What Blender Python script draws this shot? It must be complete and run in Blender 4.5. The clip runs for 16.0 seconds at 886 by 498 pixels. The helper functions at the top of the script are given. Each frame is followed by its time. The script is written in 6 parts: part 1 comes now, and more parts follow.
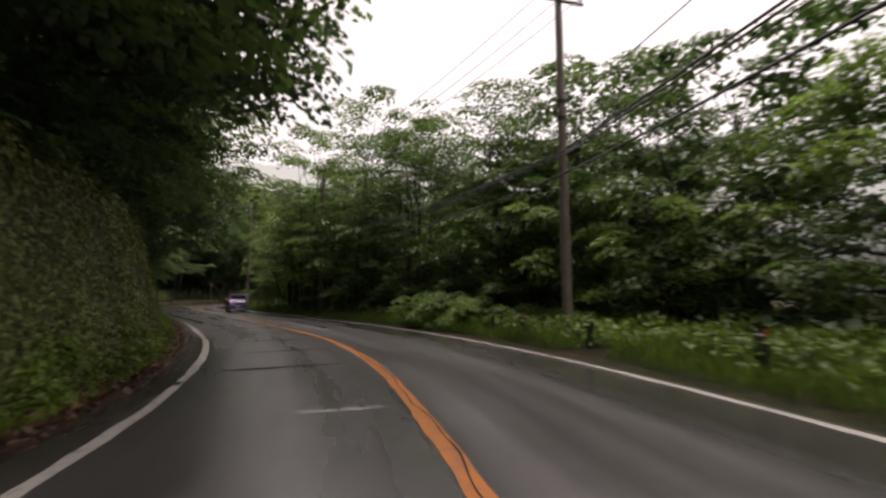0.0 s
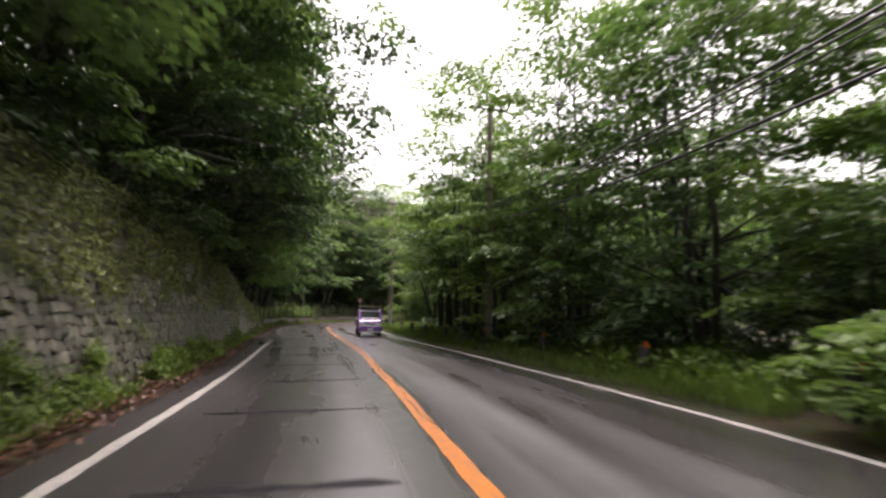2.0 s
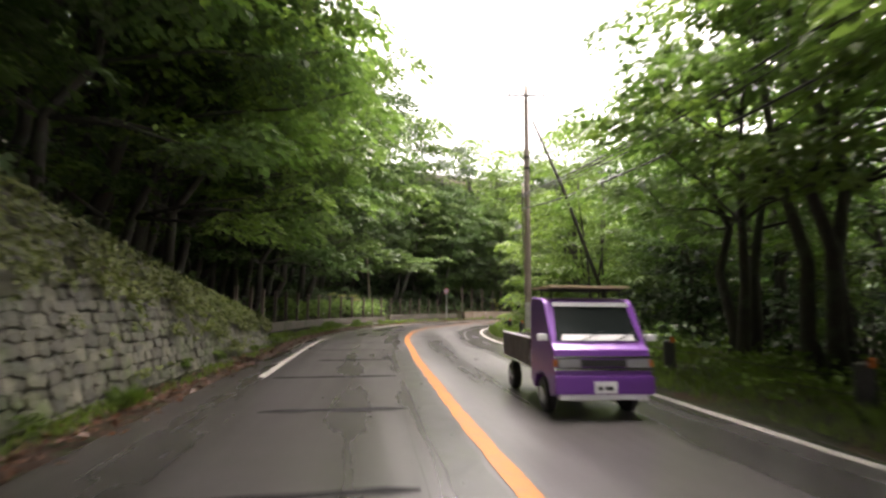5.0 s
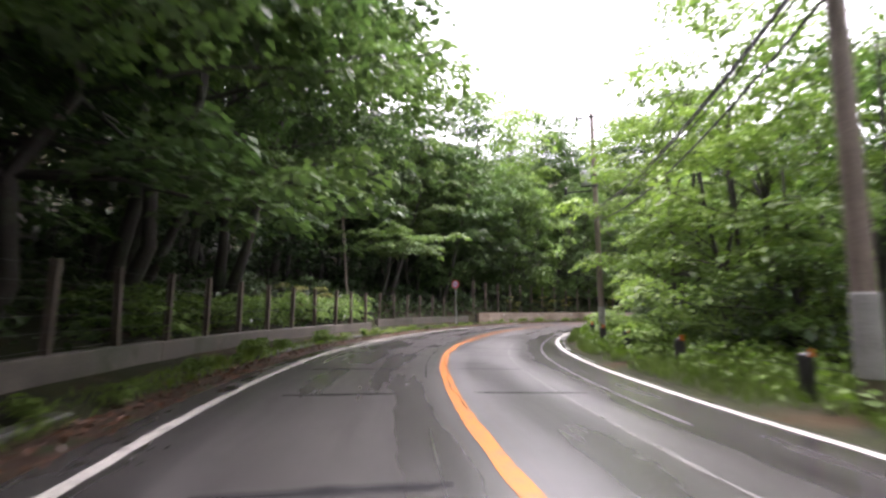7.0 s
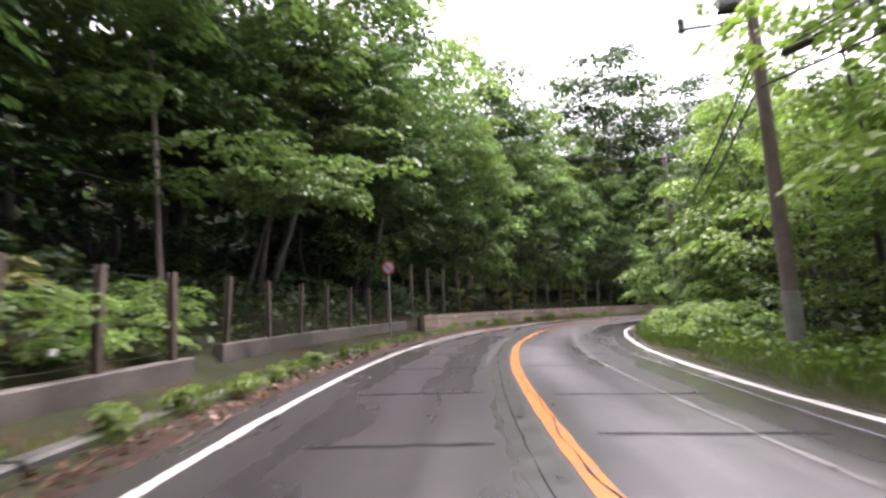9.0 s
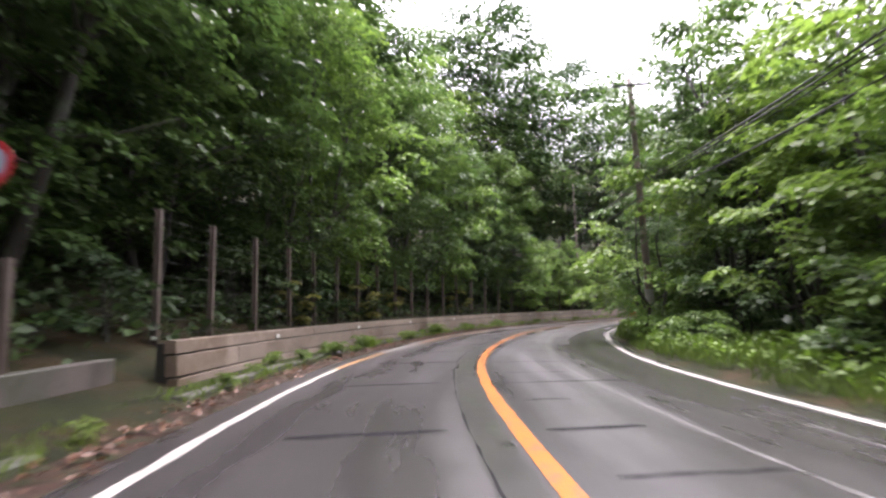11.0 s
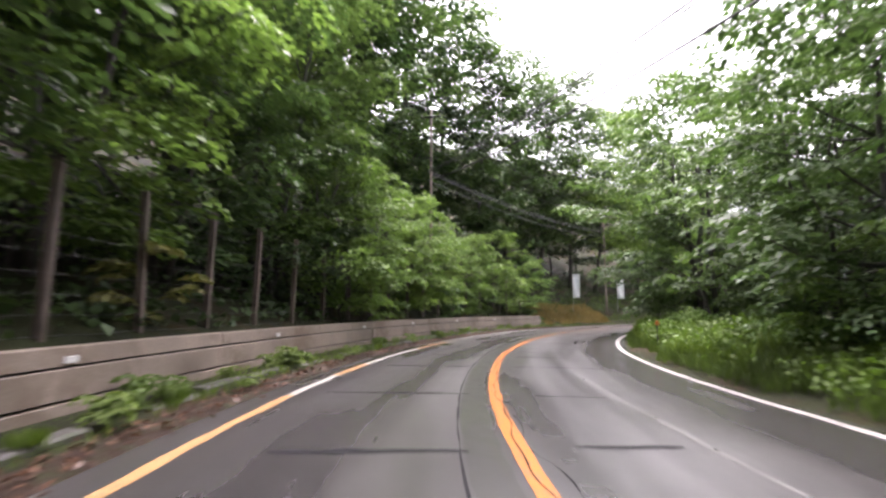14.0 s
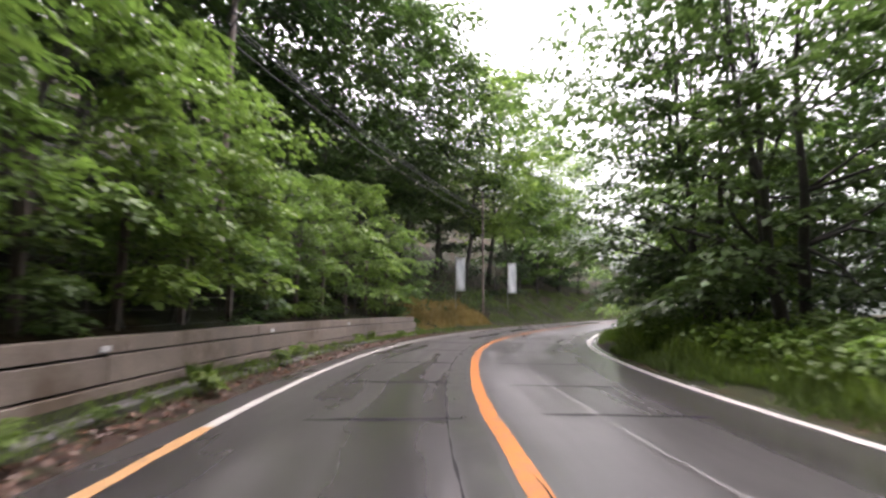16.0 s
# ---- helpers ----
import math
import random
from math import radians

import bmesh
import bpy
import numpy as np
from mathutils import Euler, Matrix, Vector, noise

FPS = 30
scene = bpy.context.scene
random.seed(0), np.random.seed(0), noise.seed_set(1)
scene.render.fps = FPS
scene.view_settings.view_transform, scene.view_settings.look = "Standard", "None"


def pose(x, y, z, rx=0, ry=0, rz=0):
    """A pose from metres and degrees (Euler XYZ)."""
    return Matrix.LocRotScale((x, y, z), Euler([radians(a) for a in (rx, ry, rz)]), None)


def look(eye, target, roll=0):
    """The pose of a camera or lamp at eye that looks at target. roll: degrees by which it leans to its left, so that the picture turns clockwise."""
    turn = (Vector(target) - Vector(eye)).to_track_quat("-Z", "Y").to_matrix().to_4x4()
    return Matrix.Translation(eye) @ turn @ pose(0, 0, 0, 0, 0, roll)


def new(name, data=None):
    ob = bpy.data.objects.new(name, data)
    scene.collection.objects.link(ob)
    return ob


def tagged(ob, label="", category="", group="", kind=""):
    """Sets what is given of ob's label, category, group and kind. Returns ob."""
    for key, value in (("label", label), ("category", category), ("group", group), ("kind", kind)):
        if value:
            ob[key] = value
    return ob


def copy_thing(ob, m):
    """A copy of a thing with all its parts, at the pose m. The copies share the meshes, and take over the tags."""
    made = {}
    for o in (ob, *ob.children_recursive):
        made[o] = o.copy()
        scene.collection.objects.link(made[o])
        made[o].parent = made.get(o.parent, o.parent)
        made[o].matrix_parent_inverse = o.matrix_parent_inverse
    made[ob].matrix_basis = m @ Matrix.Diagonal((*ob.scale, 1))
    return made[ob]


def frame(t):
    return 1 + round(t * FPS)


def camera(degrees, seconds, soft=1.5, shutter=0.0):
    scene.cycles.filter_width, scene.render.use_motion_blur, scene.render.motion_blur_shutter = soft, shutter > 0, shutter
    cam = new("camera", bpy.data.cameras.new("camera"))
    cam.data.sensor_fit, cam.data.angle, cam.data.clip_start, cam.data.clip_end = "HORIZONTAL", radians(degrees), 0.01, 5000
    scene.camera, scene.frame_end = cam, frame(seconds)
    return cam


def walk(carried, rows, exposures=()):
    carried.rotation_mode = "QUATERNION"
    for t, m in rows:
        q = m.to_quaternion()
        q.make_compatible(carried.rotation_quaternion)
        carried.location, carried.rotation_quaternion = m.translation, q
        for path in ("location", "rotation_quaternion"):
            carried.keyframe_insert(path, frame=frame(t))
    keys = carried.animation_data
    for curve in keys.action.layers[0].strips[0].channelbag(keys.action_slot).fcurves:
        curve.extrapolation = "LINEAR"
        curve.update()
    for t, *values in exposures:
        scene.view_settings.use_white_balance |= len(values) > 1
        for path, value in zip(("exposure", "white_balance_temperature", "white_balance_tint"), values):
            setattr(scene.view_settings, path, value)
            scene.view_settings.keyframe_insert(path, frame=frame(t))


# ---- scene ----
cam = camera(85.8, 16.0, soft=2.5, shutter=0.45)
# seconds, eye, target, roll: a car on the left lane of a winding mountain road
PATH = [
    (0, (10.637, -6.284, 1.351), (9.948, -1.355, 1.831), -0.13),
    (0.5, (9.516, -2.898, 1.322), (8.468, 1.962, 1.858), 0.18),
    (1, (8.101, 0.454, 1.34), (6.645, 5.201, 1.928), 0.41),
    (1.5, (6.461, 3.561, 1.351), (4.594, 8.154, 1.999), 0.57),
    (2, (4.603, 6.6, 1.348), (2.445, 11.06, 2.016), 0.83),
    (2.5, (2.44, 9.527, 1.354), (0.084, 13.889, 2.005), 0.88),
    (3, (0.207, 12.387, 1.352), (-2.285, 16.676, 1.98), 0.49),
    (3.5, (-2.001, 15.058, 1.358), (-4.617, 19.274, 1.971), 0.24),
    (4, (-4.202, 17.622, 1.374), (-6.922, 21.774, 1.973), 0.37),
    (4.5, (-6.411, 20.068, 1.383), (-9.194, 24.178, 1.989), 0.54),
    (4.7, (-7.309, 21.049, 1.373), (-10.107, 25.149, 1.977), 0.53),
    (6.8, (-17.378, 31.963, 1.359), (-20.006, 36.172, 1.97), 0.65),
    (7, (-18.467, 33.268, 1.366), (-21.086, 37.485, 1.969), 0.51),
    (7.5, (-21.255, 36.551, 1.363), (-23.805, 40.811, 1.953), 0.17),
    (8, (-23.592, 39.456, 1.359), (-25.971, 43.813, 1.961), -0.30),
    (8.5, (-25.635, 42.481, 1.36), (-27.626, 47.028, 1.967), -1.09),
    (9, (-27.342, 45.641, 1.333), (-29.018, 50.314, 1.93), -1.58),
    (9.2, (-27.962, 46.926, 1.301), (-29.484, 51.653, 1.885), -1.57),
    (11.3, (-31.632, 61.259, 1.31), (-31.562, 66.217, 1.954), -1.40),
    (11.5, (-31.788, 62.734, 1.355), (-31.614, 67.687, 2.014), -1.16),
    (12, (-31.981, 66.522, 1.378), (-31.493, 71.453, 2.044), -0.57),
    (12.5, (-31.928, 70.346, 1.332), (-31.065, 75.229, 1.979), -0.07),
    (13, (-31.477, 74.141, 1.35), (-30.23, 78.94, 1.997), 0.11),
    (13.5, (-30.675, 77.896, 1.368), (-29.044, 82.578, 2.019), 0.15),
    (14, (-29.672, 81.522, 1.353), (-27.665, 86.058, 1.986), 0.09),
    (14.5, (-28.445, 85.047, 1.337), (-26.057, 89.392, 1.984), 0.22),
    (15, (-26.852, 88.407, 1.338), (-24.089, 92.522, 1.995), 0.27),
    (15.5, (-25.115, 91.472, 1.331), (-21.998, 95.329, 1.966), 0.15),
    (16, (-23.127, 94.402, 1.317), (-19.72, 98.008, 1.939), 0.29),
]
EXPOSURE = [(0.0, 0.5, 7200, 24), (1.0, 1.4, 7700, 24), (2.0, 1.85, 6850, 24), (3.0, 2.42, 6600, 22), (4.5, 2.55, 7300, 19), (7.0, 2.6, 6400, 26), (9.0, 2.45, 6400, 28), (11.5, 2.5, 6350, 26), (12.5, 2.7, 6350, 26), (14.0, 2.62, 6450, 26), (15.0, 2.48, 6250, 26), (16.0, 2.3, 6500, 26)]
walk(cam, [(t, look(e, g, r)) for t, e, g, r in PATH], EXPOSURE)

# ---- light: a wet overcast morning ----
SKY_STRENGTH = 0.15
SKY_WHITE = 0.12
world = bpy.data.worlds.new("overcast_sky")
scene.world = world
world.use_nodes = True
wn = world.node_tree
wn.nodes.clear()
sky = wn.nodes.new("ShaderNodeTexSky")
sky.sky_type = 'NISHITA'
sky.sun_disc = False
sky.sun_elevation = radians(78)
sky.sun_rotation = radians(20)
sky.dust_density = 4.0
sky.air_density = 1.5
grey = wn.nodes.new("ShaderNodeHueSaturation")
grey.inputs["Saturation"].default_value = SKY_WHITE
bg = wn.nodes.new("ShaderNodeBackground")
bg.inputs["Strength"].default_value = SKY_STRENGTH
wo = wn.nodes.new("ShaderNodeOutputWorld")
wn.links.new(sky.outputs["Color"], grey.inputs["Color"])
wn.links.new(grey.outputs["Color"], bg.inputs["Color"])
wn.links.new(bg.outputs["Background"], wo.inputs["Surface"])
sun_data = bpy.data.lights.new("sun", 'SUN')
sun_data.energy = 1.5
sun_data.angle = radians(30)
sun_data.color = (1.0, 0.98, 0.94)
sun = new("sun", sun_data)
sun.matrix_world = look((4, 11, 60), (0, 0, 0))

# ---- materials ----
MATS = {}


def nodes_of(name):
    m = bpy.data.materials.new(name)
    m.use_nodes = True
    nt = m.node_tree
    bs = nt.nodes["Principled BSDF"]
    return m, nt, bs


def texco(nt, scale, detail=4.0, kind="noise", space="Object", rough=0.55):
    tc = nt.nodes.new("ShaderNodeTexCoord")
    if kind == "noise":
        n = nt.nodes.new("ShaderNodeTexNoise")
        n.inputs["Detail"].default_value = detail
        n.inputs["Roughness"].default_value = rough
    else:
        n = nt.nodes.new("ShaderNodeTexVoronoi")
    n.inputs["Scale"].default_value = scale
    nt.links.new(tc.outputs[space], n.inputs["Vector"])
    return n


def ramp(nt, src, stops):
    r = nt.nodes.new("ShaderNodeValToRGB")
    els = r.color_ramp.elements
    while len(els) < len(stops):
        els.new(0.5)
    for e, (p, c) in zip(els, stops):
        e.position = p
        e.color = (*c, 1) if len(c) == 3 else c
    nt.links.new(src, r.inputs["Fac"])
    return r


def mix(nt, a, b, fac, blend='MIX'):
    m = nt.nodes.new("ShaderNodeMix")
    m.data_type = 'RGBA'
    m.blend_type = blend
    for sock, v in ((m.inputs[6], a), (m.inputs[7], b)):
        if isinstance(v, tuple):
            sock.default_value = (*v, 1)
        else:
            nt.links.new(v, sock)
    if isinstance(fac, float):
        m.inputs[0].default_value = fac
    else:
        nt.links.new(fac, m.inputs[0])
    return m.outputs[2]


def grey3(v):
    return (v, v, v)


def bump(nt, bs, src, strength=0.3, dist=0.02):
    b = nt.nodes.new("ShaderNodeBump")
    b.inputs["Strength"].default_value = strength
    b.inputs["Distance"].default_value = dist
    nt.links.new(src, b.inputs["Height"])
    nt.links.new(b.outputs["Normal"], bs.inputs["Normal"])


def rough_mat(name, c1, c2, scale=6.0, fine=60.0, rough=(0.5, 0.8), bumps=0.4, metal=0.0, c3=None, dist=0.02, rand=0.0, spec=0.5):
    """Two scales of noise in the colour, a third colour as stains, gloss that varies, fine relief."""
    m, nt, bs = nodes_of(name)
    n1 = texco(nt, scale, 5)
    n2 = texco(nt, fine, 3)
    r1 = ramp(nt, n1.outputs["Fac"], [(0.32, c1), (0.68, c2)])
    r2 = ramp(nt, n2.outputs["Fac"], [(0.3, grey3(0.72)), (0.7, grey3(1.18))])
    col = mix(nt, r1.outputs["Color"], r2.outputs["Color"], 1.0, 'MULTIPLY')
    if c3:
        n3 = texco(nt, scale * 0.37, 6, rough=0.7)
        r3 = ramp(nt, n3.outputs["Fac"], [(0.5, grey3(0)), (0.62, grey3(1))])
        col = mix(nt, col, c3, r3.outputs["Color"])
    if rand:
        oi = nt.nodes.new("ShaderNodeObjectInfo")
        rr = ramp(nt, oi.outputs["Random"], [(0.0, grey3(1 - rand)), (1.0, grey3(1 + rand))])
        col = mix(nt, col, rr.outputs["Color"], 1.0, 'MULTIPLY')
    nt.links.new(col, bs.inputs["Base Color"])
    rg = ramp(nt, n1.outputs["Fac"], [(0.3, grey3(rough[0])), (0.7, grey3(rough[1]))])
    nt.links.new(rg.outputs["Color"], bs.inputs["Roughness"])
    bs.inputs["Metallic"].default_value = metal
    bs.inputs["Specular IOR Level"].default_value = spec
    if bumps:
        bump(nt, bs, n2.outputs["Fac"], bumps, dist)
    MATS[name] = m
    return m


def plain(name, col, rough=0.5, metal=0.0, coat=0.0, trans=0.0):
    m, nt, bs = nodes_of(name)
    bs.inputs["Base Color"].default_value = (*col, 1)
    bs.inputs["Roughness"].default_value = rough
    bs.inputs["Metallic"].default_value = metal
    bs.inputs["Coat Weight"].default_value = coat
    bs.inputs["Transmission Weight"].default_value = trans
    MATS[name] = m
    return m


def leaf_mat(name, dark, light, trans=0.35, rough=0.48):
    """Leaves: each island its own tint, a share of light let through."""
    m, nt, bs = nodes_of(name)
    geo = nt.nodes.new("ShaderNodeNewGeometry")
    oi = nt.nodes.new("ShaderNodeObjectInfo")
    lo = tuple(a * 0.65 + b * 0.35 for a, b in zip(dark, light))
    hi = tuple(a * 0.25 + b * 0.75 for a, b in zip(dark, light))
    r = ramp(nt, geo.outputs["Random Per Island"], [(0.0, lo), (1.0, hi)])
    bs.inputs["Specular IOR Level"].default_value = 0.42
    big = texco(nt, 0.5, 3)
    rb = ramp(nt, big.outputs["Fac"], [(0.3, grey3(0.6)), (0.7, grey3(1.4))])
    col = mix(nt, r.outputs["Color"], rb.outputs["Color"], 1.0, 'MULTIPLY')
    rr = ramp(nt, oi.outputs["Random"], [(0.0, (0.8, 0.85, 0.85)), (1.0, (1.2, 1.12, 1.0))])
    col = mix(nt, col, rr.outputs["Color"], 1.0, 'MULTIPLY')
    nt.links.new(col, bs.inputs["Base Color"])
    bs.inputs["Roughness"].default_value = rough
    tr = nt.nodes.new("ShaderNodeBsdfTranslucent")
    lit = mix(nt, col, (1.12, 1.22, 0.72), 1.0, 'MULTIPLY')
    nt.links.new(lit, tr.inputs["Color"])
    ms = nt.nodes.new("ShaderNodeMixShader")
    ms.inputs[0].default_value = trans
    nt.links.new(bs.outputs[0], ms.inputs[1])
    nt.links.new(tr.outputs[0], ms.inputs[2])
    nt.links.new(ms.outputs[0], nt.nodes["Material Output"].inputs["Surface"])
    MATS[name] = m
    return m


def asphalt_mat():
    """Wet asphalt: long damp streaks along the lanes, patches, fine grit; the opposite lane is smoother."""
    m, nt, bs = nodes_of("wet_asphalt")
    uv = nt.nodes.new("ShaderNodeTexCoord")
    mp = nt.nodes.new("ShaderNodeMapping")
    mp.inputs["Scale"].default_value = (1.1, 0.07, 1.0)
    nt.links.new(uv.outputs["UV"], mp.inputs["Vector"])
    streak = nt.nodes.new("ShaderNodeTexNoise")
    streak.inputs["Scale"].default_value = 1.0
    streak.inputs["Detail"].default_value = 4.0
    nt.links.new(mp.outputs["Vector"], streak.inputs["Vector"])
    sep = nt.nodes.new("ShaderNodeSeparateXYZ")
    nt.links.new(uv.outputs["UV"], sep.inputs[0])
    across = nt.nodes.new("ShaderNodeMath")
    across.operation = 'MULTIPLY'
    across.inputs[1].default_value = 0.2
    nt.links.new(sep.outputs["X"], across.inputs[0])
    lane = ramp(nt, across.outputs[0], [(0.18, grey3(1.0)), (0.28, grey3(1.22)), (0.60, grey3(1.18)), (0.78, grey3(0.80))])
    big = texco(nt, 0.35, 5, rough=0.6)
    mid = texco(nt, 2.3, 5, rough=0.65)
    fine = texco(nt, 90, 2)
    c = ramp(nt, mid.outputs["Fac"], [(0.3, (0.024, 0.0222, 0.0225)), (0.7, (0.036, 0.033, 0.033))])
    f = ramp(nt, fine.outputs["Fac"], [(0.3, grey3(0.7)), (0.7, grey3(1.3))])
    w = ramp(nt, streak.outputs["Fac"], [(0.32, grey3(0.78)), (0.66, grey3(1.16))])
    col = mix(nt, c.outputs["Color"], f.outputs["Color"], 1.0, 'MULTIPLY')
    col = mix(nt, col, w.outputs["Color"], 1.0, 'MULTIPLY')
    nt.links.new(col, bs.inputs["Base Color"])
    r = ramp(nt, big.outputs["Fac"], [(0.25, grey3(0.27)), (0.75, grey3(0.36)), (0.95, grey3(0.38))])
    r2 = ramp(nt, streak.outputs["Fac"], [(0.32, grey3(0.68)), (0.68, grey3(1.2))])
    rr = mix(nt, r.outputs["Color"], r2.outputs["Color"], 1.0, 'MULTIPLY')
    rr = mix(nt, rr, lane.outputs["Color"], 1.0, 'MULTIPLY')
    nt.links.new(rr, bs.inputs["Roughness"])
    bs.inputs["Specular IOR Level"].default_value = 1.0
    bump(nt, bs, fine.outputs["Fac"], 0.10, 0.006)
    MATS["wet_asphalt"] = m


def paint_mat(name, col, worn=0.5):
    m, nt, bs = nodes_of(name)
    n = texco(nt, 7, 6, rough=0.75)
    n2 = texco(nt, 60, 3)
    k = ramp(nt, n.outputs["Fac"], [(0.32, grey3(1.0)), (0.32 + 0.13 * worn, grey3(0.0))])
    d = ramp(nt, n2.outputs["Fac"], [(0.3, grey3(0.75)), (0.7, grey3(1.05))])
    base = mix(nt, col, d.outputs["Color"], 1.0, 'MULTIPLY')
    out = mix(nt, base, (0.06, 0.055, 0.05), k.outputs["Color"])
    nt.links.new(out, bs.inputs["Base Color"])
    bs.inputs["Roughness"].default_value = 0.38
    bump(nt, bs, n2.outputs["Fac"], 0.2, 0.004)
    MATS[name] = m


asphalt_mat()
paint_mat("white_paint", (0.37, 0.355, 0.325), 1.2)
paint_mat("yellow_paint", (0.36, 0.205, 0.090), 1.0)
paint_mat("orange_paint", (0.33, 0.104, 0.009), 1.5)
rough_mat("tar", (0.010, 0.010, 0.011), (0.018, 0.018, 0.019), 5, 80, (0.5, 0.7), 0.3, dist=0.005, spec=0.05)
rough_mat("pale_joint", (0.16, 0.155, 0.15), (0.24, 0.23, 0.22), 4, 70, (0.3, 0.5), 0.3, dist=0.005)
rough_mat("faint_joint", (0.06, 0.058, 0.057), (0.125, 0.12, 0.118), 5, 70, (0.25, 0.45), 0.3, dist=0.005)
rough_mat("old_asphalt", (0.018, 0.017, 0.017), (0.029, 0.028, 0.025), 3, 80, (0.27, 0.36), 0.15, c3=(0.022, 0.025, 0.016), dist=0.006, spec=0.8)
rough_mat("leaf_litter", (0.016, 0.009, 0.006), (0.050, 0.024, 0.014), 9, 45, (0.5, 0.85), 0.9, c3=(0.024, 0.032, 0.010), dist=0.05, spec=0.25)
rough_mat("forest_floor", (0.014, 0.016, 0.009), (0.034, 0.038, 0.018), 1.5, 20, (0.6, 0.95), 0.8, c3=(0.04, 0.028, 0.016), dist=0.08, spec=0.08)
rough_mat("stone", (0.050, 0.049, 0.036), (0.142, 0.135, 0.100), 3.5, 35, (0.35, 0.75), 0.8, c3=(0.062, 0.076, 0.028), dist=0.03, rand=0.45)
rough_mat("mortar", (0.034, 0.033, 0.024), (0.080, 0.076, 0.050), 4, 40, (0.6, 0.9), 0.8, dist=0.03)
rough_mat("old_concrete", (0.062, 0.053, 0.047), (0.125, 0.106, 0.092), 1.6, 40, (0.4, 0.75), 0.35, c3=(0.055, 0.058, 0.040), dist=0.012, rand=0.1)
rough_mat("panel_concrete", (0.150, 0.118, 0.092), (0.250, 0.202, 0.160), 1.1, 45, (0.4, 0.75), 0.3, c3=(0.115, 0.082, 0.056), dist=0.01, rand=0.1)
rough_mat("kerb_stone", (0.030, 0.029, 0.026), (0.085, 0.078, 0.070), 2.5, 40, (0.4, 0.75), 0.5, c3=(0.035, 0.045, 0.018), dist=0.02)
rough_mat("dark_gap", (0.015, 0.014, 0.012), (0.03, 0.028, 0.024), 5, 40, (0.6, 0.9), 0.3)
rough_mat("pole_concrete", (0.11, 0.085, 0.07), (0.19, 0.15, 0.125), 2.2, 30, (0.45, 0.75), 0.35, dist=0.01)
rough_mat("pole_wrap", (0.20, 0.195, 0.19), (0.30, 0.295, 0.285), 3, 40, (0.4, 0.7), 0.2, dist=0.006)
rough_mat("old_wire", (0.07, 0.07, 0.07), (0.14, 0.14, 0.14), 4, 40, (0.4, 0.6), 0.1, metal=0.4)
rough_mat("fence_post", (0.050, 0.036, 0.028), (0.105, 0.079, 0.062), 3, 40, (0.4, 0.7), 0.4, dist=0.008, rand=0.2)
rough_mat("bark", (0.012, 0.010, 0.008), (0.038, 0.031, 0.025), 4, 25, (0.5, 0.9), 0.9, c3=(0.04, 0.05, 0.03), dist=0.03)
rough_mat("galvanised", (0.28, 0.29, 0.30), (0.40, 0.41, 0.42), 4, 40, (0.3, 0.5), 0.1, metal=0.7)
rough_mat("black_post", (0.010, 0.010, 0.010), (0.022, 0.021, 0.020), 4, 40, (0.4, 0.7), 0.3)
rough_mat("plate_white", (0.45, 0.45, 0.43), (0.62, 0.62, 0.60), 8, 60, (0.3, 0.5), 0.1)
plain("cable", (0.012, 0.012, 0.013), 0.5)
plain("reflector", (0.34, 0.08, 0.008), 0.35)
plain("sign_red", (0.36, 0.03, 0.035), 0.35)
plain("sign_blue", (0.28, 0.33, 0.42), 0.4)
rough_mat("banner_cloth", (0.62, 0.66, 0.68), (0.78, 0.80, 0.80), 2, 30, (0.6, 0.8), 0.1)
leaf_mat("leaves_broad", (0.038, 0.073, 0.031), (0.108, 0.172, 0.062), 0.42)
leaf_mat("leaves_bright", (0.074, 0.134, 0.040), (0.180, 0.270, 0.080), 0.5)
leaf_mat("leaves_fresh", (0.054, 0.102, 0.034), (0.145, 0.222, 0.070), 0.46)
# darkest leaves: the shade under the canopy is put into their colour
leaf_mat("leaves_dark_shade", (0.021, 0.042, 0.019), (0.058, 0.100, 0.038), 0.36)
leaf_mat("leaves_yellowing", (0.09, 0.10, 0.03), (0.22, 0.21, 0.07), 0.4)
leaf_mat("weeds", (0.060, 0.105, 0.018), (0.150, 0.225, 0.042), 0.4, 0.62)
leaf_mat("grass", (0.045, 0.080, 0.018), (0.115, 0.175, 0.042), 0.35, 0.6)
leaf_mat("dry_grass", (0.16, 0.11, 0.04), (0.32, 0.23, 0.09), 0.3)
leaf_mat("ivy", (0.058, 0.078, 0.018), (0.165, 0.190, 0.046), 0.22)
leaf_mat("dead_leaves", (0.035, 0.015, 0.009), (0.12, 0.052, 0.026), 0.1, 0.5)

# ---- the road's line: points under the car's way, then a smooth curve by station and side ----
ROAD = [(18.5, -29.5), (15.4, -20.5), (12.6, -12.6), (10.64, -6.28), (8.1, 0.45), (4.6, 6.6), (0.21, 12.39), (-4.2, 17.62), (-9.2, 23.1),
        (-14.0, 28.25), (-18.47, 33.27), (-23.59, 39.46), (-27.34, 45.64), (-30.0, 53.2), (-31.63, 61.26), (-31.93, 70.35), (-30.67, 77.9),
        (-28.44, 85.05), (-25.12, 91.47), (-20.9, 97.2), (-15.4, 102.9), (-9.3, 107.6), (-2.0, 111.3), (6.0, 114.4), (16.0, 117.5), (30.0, 121.0), (46.0, 124.0), (64.0, 126.0), (84.0, 126.5), (104.0, 126.0)]


